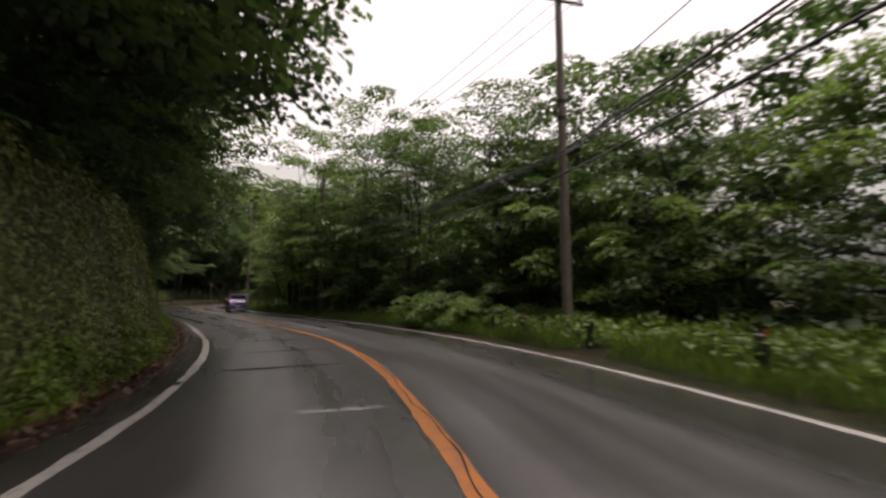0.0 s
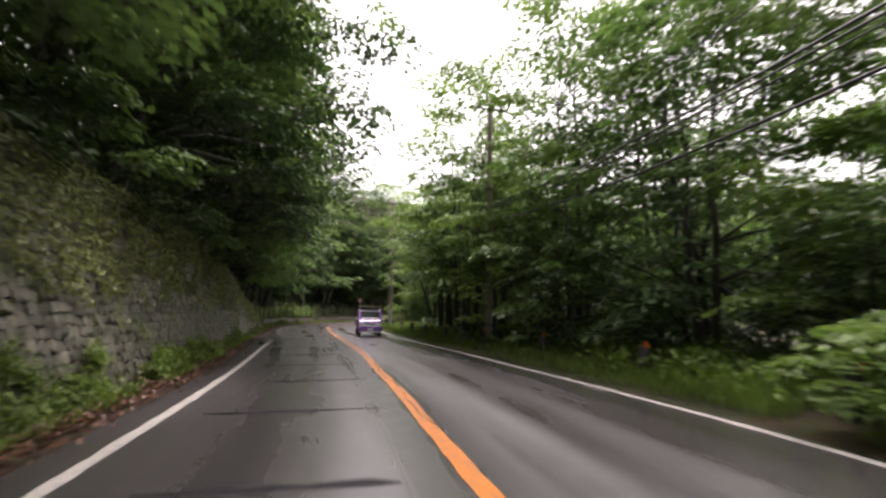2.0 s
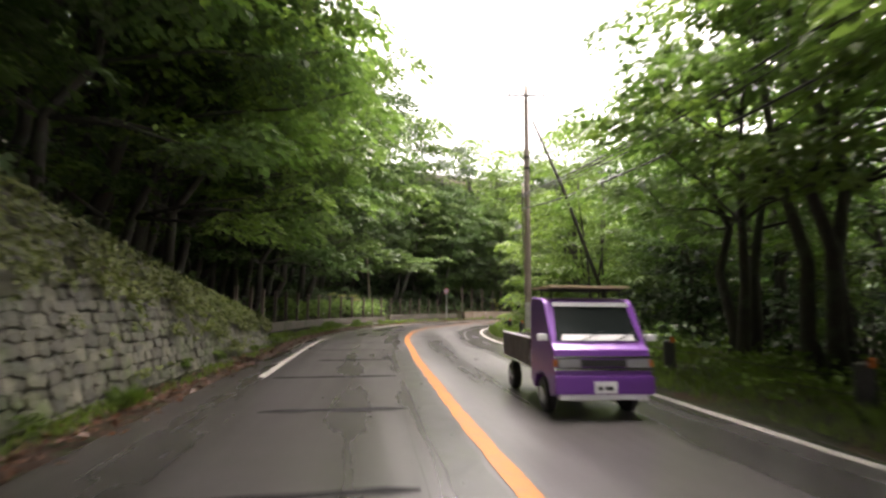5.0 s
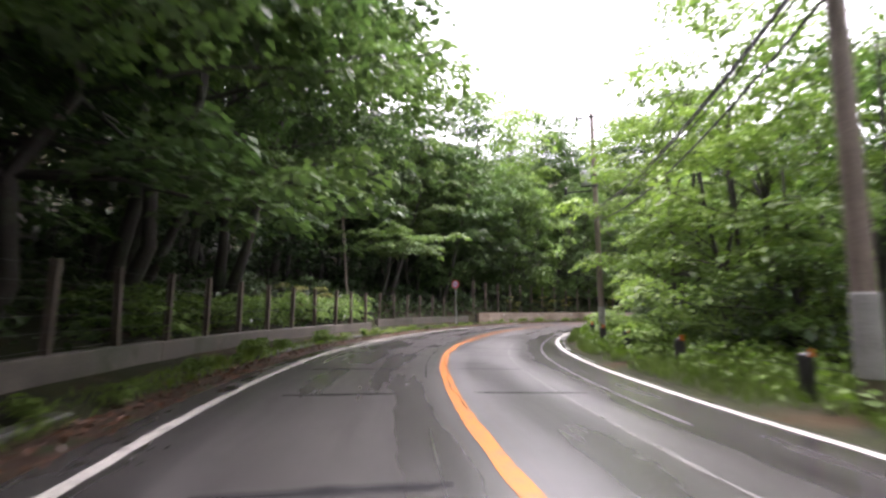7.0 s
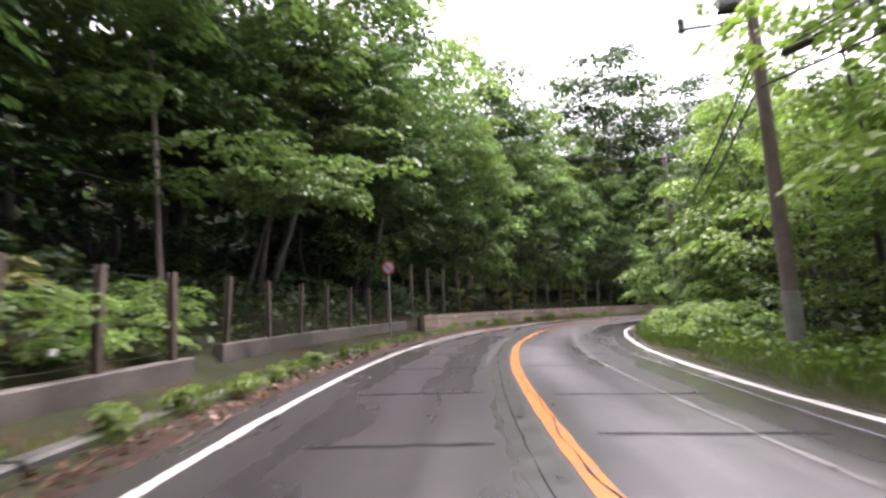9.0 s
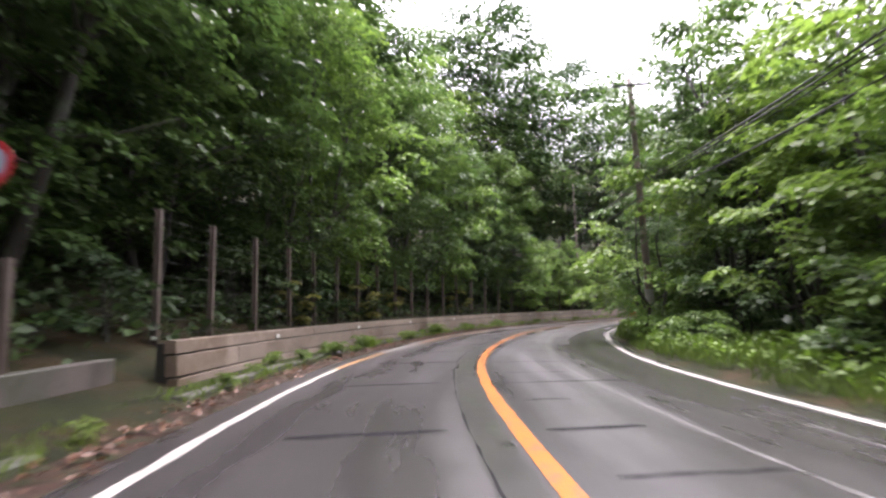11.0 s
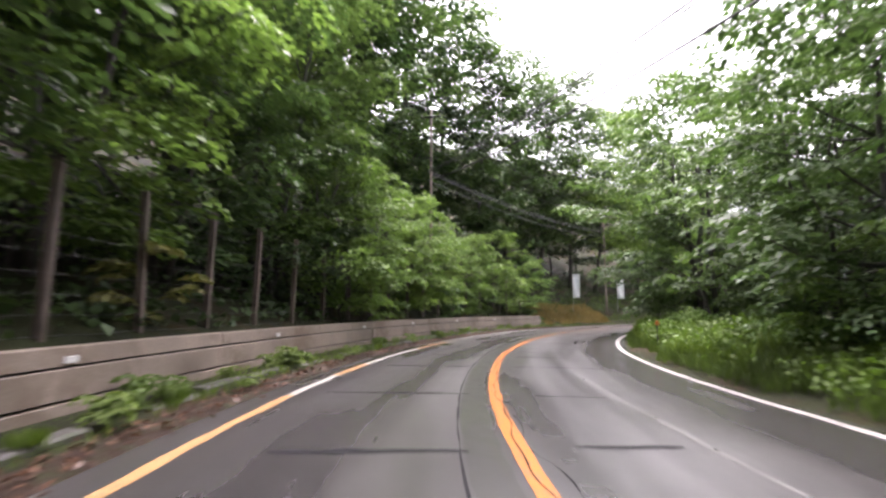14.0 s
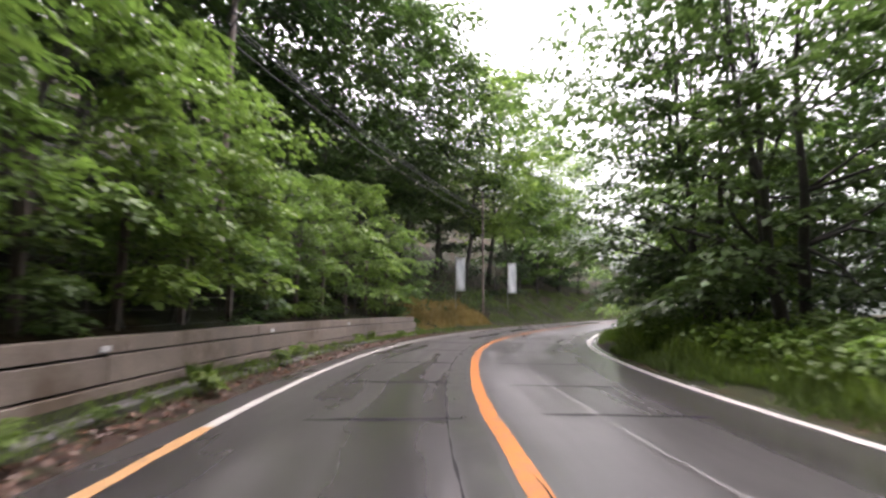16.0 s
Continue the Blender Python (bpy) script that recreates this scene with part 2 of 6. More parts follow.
def curve_points():
    P = [Vector((x, y)) for x, y in ROAD]
    out = []
    for i in range(1, len(P) - 2):
        a, b, c, d = P[i - 1], P[i], P[i + 1], P[i + 2]
        L = (c - b).length
        ta, tb = (c - a).normalized() * L, (d - b).normalized() * L
        n = 24
        for k in range(n):
            u = k / n
            out.append((2*u**3 - 3*u**2 + 1) * b + (u**3 - 2*u**2 + u) * ta + (-2*u**3 + 3*u**2) * c + (u**3 - u**2) * tb)
    return np.array([[p.x, p.y] for p in out])


WAY = curve_points()
_len = np.r_[0, np.cumsum(np.linalg.norm(np.diff(WAY, axis=0), axis=1))]
_zero = int(((WAY - np.array([10.64, -6.28])) ** 2).sum(1).argmin())
STATION = _len - _len[_zero]
S_MIN, S_MAX = STATION[0], STATION[-1]
_tan = np.gradient(WAY, axis=0)
_tan /= np.linalg.norm(_tan, axis=1, keepdims=True)


def at(s, lat, z=0.0):
    """World place at station s, lat metres to the right of the line."""
    x, y = np.interp(s, STATION, WAY[:, 0]), np.interp(s, STATION, WAY[:, 1])
    tx, ty = np.interp(s, STATION, _tan[:, 0]), np.interp(s, STATION, _tan[:, 1])
    n = math.hypot(tx, ty)
    return Vector((x + lat * ty / n, y - lat * tx / n, z))


def heading(s):
    tx, ty = np.interp(s, STATION, _tan[:, 0]), np.interp(s, STATION, _tan[:, 1])
    return math.degrees(math.atan2(-tx, ty))


def nearest(x, y):
    """Station and side of places in the plan (arrays)."""
    x, y = np.atleast_1d(x), np.atleast_1d(y)
    S, Lt = np.empty(len(x)), np.empty(len(x))
    W, Tn = WAY[::3], _tan[::3]
    St = STATION[::3]
    for i in range(len(x)):
        d = (W[:, 0] - x[i]) ** 2 + (W[:, 1] - y[i]) ** 2
        j = int(d.argmin())
        qx, qy = x[i] - W[j, 0], y[i] - W[j, 1]
        S[i] = St[j]
        Lt[i] = math.copysign(math.sqrt(d[j]), qx * Tn[j, 1] - qy * Tn[j, 0])
    return S, Lt


# ---- mesh helpers ----
def mesh_from(name, verts, faces, material, smooth=False):
    me = bpy.data.meshes.new(name)
    me.from_pydata([tuple(v) for v in verts], [], faces)
    me.materials.append(MATS[material])
    if smooth:
        me.polygons.foreach_set("use_smooth", [True] * len(me.polygons))
    me.update()
    return me


def thing(name, label, category, group="", kind="", m=None):
    ob = new(name)
    if m is not None:
        ob.matrix_basis = m
    return tagged(ob, label, category, group, kind)


def part(name, bm, material, parent, label="", smooth=False):
    """Links a bmesh (or a mesh) as one mesh object under a thing or a part."""
    if isinstance(bm, bmesh.types.BMesh):
        me = bpy.data.meshes.new(name)
        bm.to_mesh(me)
        bm.free()
        me.materials.append(MATS[material])
        if smooth:
            me.polygons.foreach_set("use_smooth", [True] * len(me.polygons))
    else:
        me = bm
    ob = new(name, me)
    ob.parent = parent
    if label:
        ob["label"] = label
    return ob


def box(bm, size, place=(0, 0, 0), rot=(0, 0, 0), bevel=0.0, segs=2):
    r = bmesh.ops.create_cube(bm, size=1.0, matrix=pose(*place, *rot) @ Matrix.Diagonal((*size, 1)))
    if bevel:
        es = list({e for v in r["verts"] for e in v.link_edges})
        bmesh.ops.bevel(bm, geom=es, offset=bevel, segments=segs, affect='EDGES', profile=0.7)
    return bm


def tube(bm, pts, radii, sides=8, cap=True):
    """A tapered tube along points."""
    rings = []
    n = len(pts)
    pts = [Vector(p) for p in pts]
    for i, p in enumerate(pts):
        t = (pts[min(i + 1, n - 1)] - pts[max(i - 1, 0)]).normalized()
        a = t.orthogonal().normalized() if i == 0 else (rings_a - t * rings_a.dot(t)).normalized()
        rings_a = a
        b = t.cross(a)
        rings.append([bm.verts.new(p + (a * math.cos(q) + b * math.sin(q)) * radii[i]) for q in (2 * math.pi * k / sides for k in range(sides))])
    for r0, r1 in zip(rings, rings[1:]):
        for k in range(sides):
            bm.faces.new((r0[k], r0[(k + 1) % sides], r1[(k + 1) % sides], r1[k]))
    if cap:
        bm.faces.new(list(reversed(rings[0])))
        bm.faces.new(rings[-1])
    return bm


def ribbon(name, s0, s1, lats, zs, material, step=1.0, parent=None, wob=0.0, seed=0):
    """A strip along the road with the cross-section lats, zs (numbers or functions of s)."""
    n = max(2, int((s1 - s0) / step) + 1)
    V, F = [], []
    rng = random.Random(seed)
    k = len(lats)
    for i in range(n):
        s = s0 + (s1 - s0) * i / (n - 1)
        for la, zz in zip(lats, zs):
            la = la(s) if callable(la) else la
            zz = zz(s) if callable(zz) else zz
            V.append(at(s, la + rng.uniform(-wob, wob), zz))
    for i in range(n - 1):
        for j in range(k - 1):
            a = i * k + j
            F.append((a, a + 1, a + 1 + k, a + k))
    me = mesh_from(name, V, F, material, smooth=True)
    ob = new(name, me)
    if parent:
        ob.parent = parent
    return ob


# ---- ground ----
WALL_TOP = [(-40, 3.6), (30, 3.6), (36, 3.5), (40, 2.9), (45, 2.0), (50, 1.2), (53, 0.6), (87, 0.6), (87.5, 0.9), (140, 0.9), (142, 0.3), (200, 0.3)]


def wall_top(s):
    return float(np.interp(s, [a for a, _ in WALL_TOP], [b for _, b in WALL_TOP]))


def ground_z(s, lat):
    """Height of the ground: a steep wooded hillside beyond the walls, a level wood on the other side."""
    if lat < -4.4:
        d = -4.4 - lat
        top = wall_top(s)
        steep = float(np.interp(s, [0, 40, 55, 85, 95, 140, 150, 170], [0.95, 0.9, 0.30, 0.30, 0.45, 0.5, 0.45, 0.7]))
        base = top - 0.35 if s < 50 else top - 0.45
        z = base + steep * min(d, 16) + 0.75 * max(0, min(d - 16, 35)) + 0.2 * max(0, d - 51)
    elif lat > 5.2:
        d = lat - 5.2
        z = 0.02 + 0.05 * min(d, 3) - 0.03 * max(0, d - 4) * (1 if d < 30 else 0) - (0.78 if d >= 30 else 0)
        z += 0.10 * max(0, d - 45)
    else:
        return -0.12
    return z + 0.25 * noise.noise((s * 0.15, lat * 0.2, 3.0)) * min(1.0, abs(lat) / 12)


def build_ground():
    lo, hi, step = -180, 240, 4.0
    xs = np.arange(lo, hi + 1, step)
    ys = np.arange(-120, 300 + 1, step)
    X, Y = np.meshgrid(xs, ys)
    S, Lt = nearest(X.ravel(), Y.ravel())
    V = [(x, y, -1.6 if -22 < l < 14 else min(ground_z(s, l), 60) * min(1.0, max(0.0, (105 - x) / 40)) - 0.1) for x, y, s, l in zip(X.ravel(), Y.ravel(), S, Lt)]
    nx, ny = len(xs), len(ys)
    F = [(j * nx + i, j * nx + i + 1, (j + 1) * nx + i + 1, (j + 1) * nx + i) for j in range(ny - 1) for i in range(nx - 1)]
    # outer skirt to the horizon
    c = [V[0], V[nx - 1], V[nx * ny - 1], V[nx * (ny - 1)]]
    o = [(-2500, -2500, -4), (2500, -2500, -4), (2500, 2500, -4), (-2500, 2500, -4)]
    b = len(V)
    V += o
    edge = [list(range(nx)), [nx - 1 + k * nx for k in range(ny)], [nx * ny - 1 - k for k in range(nx)], [nx * (ny - 1) - k * nx for k in range(ny)]]
    for q in range(4):
        e = edge[q]
        for i in range(len(e) - 1):
            F.append((e[i + 1], e[i], b + q))
        F.append((e[-1], b + q, b + (q + 1) % 4))
    g = new("ground", mesh_from("ground", V, F, "forest_floor", True))
    tagged(g, "dark damp forest soil with moss and fallen leaves", "ground", kind="structure")


def table(rows):
    return lambda s: float(np.interp(s, [a for a, _ in rows], [b for _, b in rows]))


right_lat = table([(-16, 4.85), (20, 4.9), (26, 4.6), (36, 4.38), (50, 4.8), (64, 4.9), (72, 4.68), (85, 4.9), (100, 5.05), (108, 5.05), (120, 4.6), (160, 4.6)])
centre_lat = table([(-16, 0.88), (6, 0.88), (12, 1.06), (25, 0.97), (33, 1.16), (50, 1.2), (62, 1.27), (85, 1.18), (100, 1.08), (116, 1.0), (160, 0.9)])
left_lat = table([(-16, -2.2), (30, -2.22), (38, -2.05), (45, -2.02), (52, -2.2), (160, -2.22)])
build_ground()


def build_ridge():
    """Wooded mountain backdrop far behind the wood, high ahead of the road, low behind; it glows, and mist is painted
    as a paler colour towards its top.
    """
    m, nt, bs = nodes_of("painted_mist_ridge")
    n = texco(nt, 0.10, 6, rough=0.7)
    tc = nt.nodes.new("ShaderNodeTexCoord")
    sep = nt.nodes.new("ShaderNodeSeparateXYZ")
    nt.links.new(tc.outputs["Object"], sep.inputs[0])
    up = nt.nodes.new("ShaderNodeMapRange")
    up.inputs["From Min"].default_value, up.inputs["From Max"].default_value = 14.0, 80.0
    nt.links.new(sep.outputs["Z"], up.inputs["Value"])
    # haze is put into the emission colour, paler with height
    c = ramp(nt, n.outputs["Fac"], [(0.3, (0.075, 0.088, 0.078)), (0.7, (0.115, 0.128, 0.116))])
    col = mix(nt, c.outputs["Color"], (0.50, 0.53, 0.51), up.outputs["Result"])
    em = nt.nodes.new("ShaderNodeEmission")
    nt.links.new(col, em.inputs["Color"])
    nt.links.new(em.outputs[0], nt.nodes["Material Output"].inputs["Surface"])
    MATS["painted_mist_ridge"] = m
    for far_off, low_h, rise, seed, label in ((320.0, 20, 96, 1.0, "glowing wooded ridge with mist painted into its colour"), (230.0, 12, 34, 5.0, "glowing lower slope with mist painted into its colour")):
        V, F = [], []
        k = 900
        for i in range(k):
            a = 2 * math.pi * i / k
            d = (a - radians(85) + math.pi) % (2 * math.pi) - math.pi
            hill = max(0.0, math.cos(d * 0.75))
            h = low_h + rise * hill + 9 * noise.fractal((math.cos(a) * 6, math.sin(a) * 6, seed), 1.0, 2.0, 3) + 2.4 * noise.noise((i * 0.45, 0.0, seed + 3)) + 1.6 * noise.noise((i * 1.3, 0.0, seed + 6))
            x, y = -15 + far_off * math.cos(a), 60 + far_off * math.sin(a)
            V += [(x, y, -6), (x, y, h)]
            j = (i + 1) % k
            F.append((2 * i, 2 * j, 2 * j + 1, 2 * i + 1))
        tagged(new("backdrop", mesh_from("backdrop", V, F, "painted_mist_ridge")), label, "ridge", kind="structure")


build_ridge()
R0, R1 = -16.0, 225.0
road = ribbon("road", R0, R1, [-2.75, -2.2, -0.6, 1.15, 3.0, lambda s: right_lat(s), lambda s: right_lat(s) + 0.3], [-0.02, 0.0, 0.012, 0.02, 0.012, 0.0, -0.02], "wet_asphalt", 0.8)
uv_ = road.data.uv_layers.new(name="way")
_co = np.array([v.co[:2] for v in road.data.vertices])
_s, _l = nearest(_co[:, 0], _co[:, 1])
for q_ in road.data.loops:
    uv_.data[q_.index].uv = (_l[q_.vertex_index], _s[q_.vertex_index])
tagged(road, "wet dark grey asphalt road with worn patches", "road", kind="structure")
sh = ribbon("shoulder", R0, R1, [-3.3, -3.0, -2.7], [0.02, -0.01, -0.024], "leaf_litter", 0.5, wob=0.06, seed=4)
tagged(sh, "brown leaf litter and soil beside the asphalt", "shoulder", kind="structure")
lv = ribbon("verge_left", R0, R1, [-5.2, -4.3, -3.6, -3.25], [0.32, 0.10, 0.07, 0.015], "forest_floor", 0.7, wob=0.04, seed=5)
tagged(lv, "damp soil strip with moss at the foot of the walls", "verge", kind="structure")
rv = ribbon("verge_right", R0, R1, [lambda s: right_lat(s) + 0.26, lambda s: right_lat(s) + 0.5, 6.4, 8.0, 12.0, 19.0], [-0.03, 0.03, 0.08, 0.10, 0.02, -0.35], "forest_floor", 1.0, wob=0.05, seed=6)
tagged(rv, "grassy soil verge beside the road", "verge", kind="structure")
hl = ribbon("hillside", R0, R1, [lambda s: -30.0, lambda s: -22.0, lambda s: -16.0, lambda s: -11.0, lambda s: -7.5, lambda s: -5.2, lambda s: -4.7],
            [lambda s, q=q: ground_z(s, q) for q in (-30.0, -22.0, -16.0, -11.0, -7.5, -5.2)] + [lambda s: ground_z(s, -4.7) - 0.3], "forest_floor", 2.0, wob=0.1, seed=7)
tagged(hl, "steep dark hillside soil under the trees", "hillside", kind="structure")

# ---- painted lines ----
def line(name, spans, lat, width, material, label, z=0.014, step=0.35, ragged=0.014, seed=1):
    rng = random.Random(seed)
    for s0, s1 in spans:
        n = max(2, int((s1 - s0) / step) + 1)
        V, F = [], []
        for i in range(n):
            s = s0 + (s1 - s0) * i / (n - 1)
            c = lat(s) if callable(lat) else lat
            zz = float(np.interp(c, [-2.2, -0.6, 1.15, 3.0, 4.8], [0.0, 0.012, 0.02, 0.012, 0.0])) + z - 0.008
            V += [at(s, c - width / 2 + rng.uniform(-ragged, ragged), zz), at(s, c + width / 2 + rng.uniform(-ragged, ragged), zz)]
        F = [(2 * i, 2 * i + 1, 2 * i + 3, 2 * i + 2) for i in range(n - 1)]
        tagged(new(name, mesh_from(name, V, F, material)), label, "road marking", kind="structure")


line("line_left", [(-16, 3.5), (3.7, 8.3), (8.6, 37.8), (44.7, 90.2), (94.0, 97.9), (109.3, 111.5), (113.5, 118.3), (121.7, 215)], left_lat, 0.15, "white_paint", "worn white edge line painted on asphalt", seed=2)
line("line_left_yellow", [(90.2, 94.0), (97.9, 109.3), (111.5, 113.5), (118.3, 121.7)], left_lat, 0.15, "yellow_paint", "faded yellow stretch of the edge line", seed=3)
line("line_right", [(-16, 9.2), (9.35, 215)], right_lat, 0.15, "white_paint", "worn white edge line painted on asphalt", seed=4)
line("line_centre", [(-16, 215)], lambda s: centre_lat(s) + 0.008 * math.sin(s * 0.9), 0.19, "orange_paint", "cracked orange centre line painted on asphalt", ragged=0.012, seed=5)

# ---- foliage generators ----
def leaves(rng, C, N, D, size, spread=0.5, long=0.70, fold=0.16):
    """Leaf diamonds at places C, with normals about N and tips about D (arrays n x 3)."""
    n = len(C)
    N = N + rng.normal(0, spread, (n, 3))
    N /= np.linalg.norm(N, axis=1, keepdims=True)
    D = D + rng.normal(0, spread, (n, 3))
    D -= N * (D * N).sum(1, keepdims=True)
    D /= np.linalg.norm(D, axis=1, keepdims=True) + 1e-9
    B = np.cross(N, D)
    L = (size * rng.uniform(0.65, 1.35, n))[:, None]
    w = L * long * 0.5
    base, tip = C - D * L * 0.5, C + D * L * 0.5
    mid = C + D * L * 0.05
    V = np.stack([base, mid + B * w + N * L * fold, tip, mid - B * w + N * L * fold], 1).reshape(-1, 3)
    i = np.arange(n)[:, None] * 4
    F = np.concatenate([i + [0, 2, 1], i + [0, 3, 2]])
    return V, F


def leaf_mesh(name, V, F, material):
    me = bpy.data.meshes.new(name)
    me.vertices.add(len(V))
    me.vertices.foreach_set("co", V.astype(np.float32).ravel())
    me.loops.add(len(F) * 3)
    me.loops.foreach_set("vertex_index", F.astype(np.int32).ravel())
    me.polygons.add(len(F))
    me.polygons.foreach_set("loop_start", np.arange(len(F), dtype=np.int32) * 3)
    me.materials.append(MATS[material])
    me.update()
    me.validate()
    return me


def sprays(rng, centres, outs, radius, per, size, droop=0.35, flat=0.08, spread=0.28):
    """Umbrella-shaped leafy sprays about centres, leaning out along outs."""
    Vs, Fs, off = [], [], 0
    for c, o in zip(centres, outs):
        r = radius * rng.uniform(0.6, 1.25)
        n = int(per * (r / radius) ** 2)
        q = np.sqrt(rng.uniform(0, 1, n)) * r
        a = rng.uniform(0, 2 * math.pi, n)
        # ragged edge: lobes
        q *= 0.72 + 0.28 * np.abs(np.sin(a * rng.integers(2, 4) + rng.uniform(0, 6)))
        dx, dy = np.cos(a), np.sin(a)
        oh = np.array([o[0], o[1]])
        along = (dx * oh[0] + dy * oh[1]) * q
        z = -droop * q * q / r - 0.30 * np.maximum(along, 0) + rng.normal(0, flat * r * 0.6, n)
        P = np.stack([c[0] + dx * q, c[1] + dy * q, c[2] + z], 1)
        N = np.stack([dx * q / r * 0.7, dy * q / r * 0.7, np.ones(n)], 1)
        D = np.stack([dx + oh[0], dy + oh[1], -0.45 * np.ones(n)], 1)
        V, F = leaves(rng, P, N, D, size, spread)
        Vs.append(V)
        Fs.append(F + off)
        off += len(V)
    return np.concatenate(Vs), np.concatenate(Fs)


def crown_boughs(rng, n, c, r, low=-0.8, inner=0.55, lean=(0, 0), per_bough=4):
    """Boughs that rise from the stem and level out at the crown's outline; sprays sit in tiers along them."""
    P, O, B = [], [], []
    nb = max(3, n // per_bough)
    for k in range(nb):
        a = k * 2.39996 + rng.uniform(-0.5, 0.5)
        u = low + (1 - low) * ((k + rng.uniform(0.1, 0.9)) / nb)
        h = math.sqrt(max(0.06, 1 - u * u)) * (1 + 0.20 * math.sin(3 * a + 1.3)) * rng.uniform(0.82, 1.1)
        end = np.array(c) + np.array(r) * np.array([h * math.cos(a), h * math.sin(a), u])
        reach = math.hypot(end[0] - c[0], end[1] - c[1])
        start = np.array([c[0], c[1], max(end[2] - 0.42 * reach - 0.4, c[2] - r[2] * 0.9)])
        path = []
        for f in [inner + (1 - inner) * (j + rng.uniform(0.2, 0.8)) / per_bough for j in range(per_bough)]:
            p = start + (end - start) * f
            p[2] += 0.30 * reach * f * (1 - f)
            side = rng.normal(0, 0.16 * max(reach, 1.0)) * f
            p += np.array([-math.sin(a) * side, math.cos(a) * side, rng.normal(0, 0.10)])
            p[0] += lean[0] * (p[2] - c[2] + r[2])
            p[1] += lean[1] * (p[2] - c[2] + r[2])
            P.append(p)
            O.append(np.array([math.cos(a), math.sin(a)]) * (0.3 + 0.7 * f))
            path.append(p)
        B.append(path)
    return P, O, B


def make_tree(name, seed, c, r, clumps, per, size, leaf, label, radius=1.15, lean=(0, 0), stems=1, droop=0.35, low=-0.8, trunk_r=0.16, inner=0.5):
    rng = np.random.default_rng(seed)
    t = thing(name, label, "tree")
    P, O, B = crown_boughs(rng, clumps, c, r, low, min(inner, 0.5), lean)
    V, F = sprays(rng, P, O, radius * 0.82, int(per * 0.80), size * 0.92, droop)
    bm = bmesh.new()
    forks = []
    for k in range(stems):
        a = 2 * math.pi * k / max(stems, 1) + rng.uniform(0, 1)
        sp = 0.0 if stems == 1 else 0.22
        top = Vector((lean[0] * c[2] + math.cos(a) * sp * c[2] * 0.6 + c[0] * 0.8, lean[1] * c[2] + math.sin(a) * sp * c[2] * 0.6 + c[1] * 0.8, c[2] + r[2] * 0.35))
        base = Vector((math.cos(a) * 0.15 * (stems > 1), math.sin(a) * 0.15 * (stems > 1), -0.6))
        pts, rad = [], []
        for i in range(7):
            u = i / 6
            w = Vector(rng.normal(0, 0.10, 3)) * (1 if 0 < i < 6 else 0)
            pts.append(base.lerp(top, u) + w)
            rad.append(trunk_r * (1.25 if i == 0 else 1.0) * (1 - 0.82 * u))
        tube(bm, pts, rad, 8)
        forks += [(pts[j], rad[j]) for j in (2, 3, 4, 5)]
    for path in B:
        e = Vector(path[0])
        f, fr = min(forks, key=lambda q: (q[0] - e).length + 2.0 * max(0, q[0].z - e.z))
        w = Vector(rng.normal(0, 0.10, 3))
        way = [f, f.lerp(e, 0.55) + w] + [Vector(q) - Vector((0, 0, 0.05)) for q in path[::2]]
        tube(bm, way, [fr * 0.55, fr * 0.36] + [max(0.010, fr * 0.26 / (i + 1)) for i in range(len(way) - 2)], 5)
    part("trunk", bm, "bark", t, smooth=True)
    part("crown", leaf_mesh("crown", V, F, leaf), leaf, t)
    return t


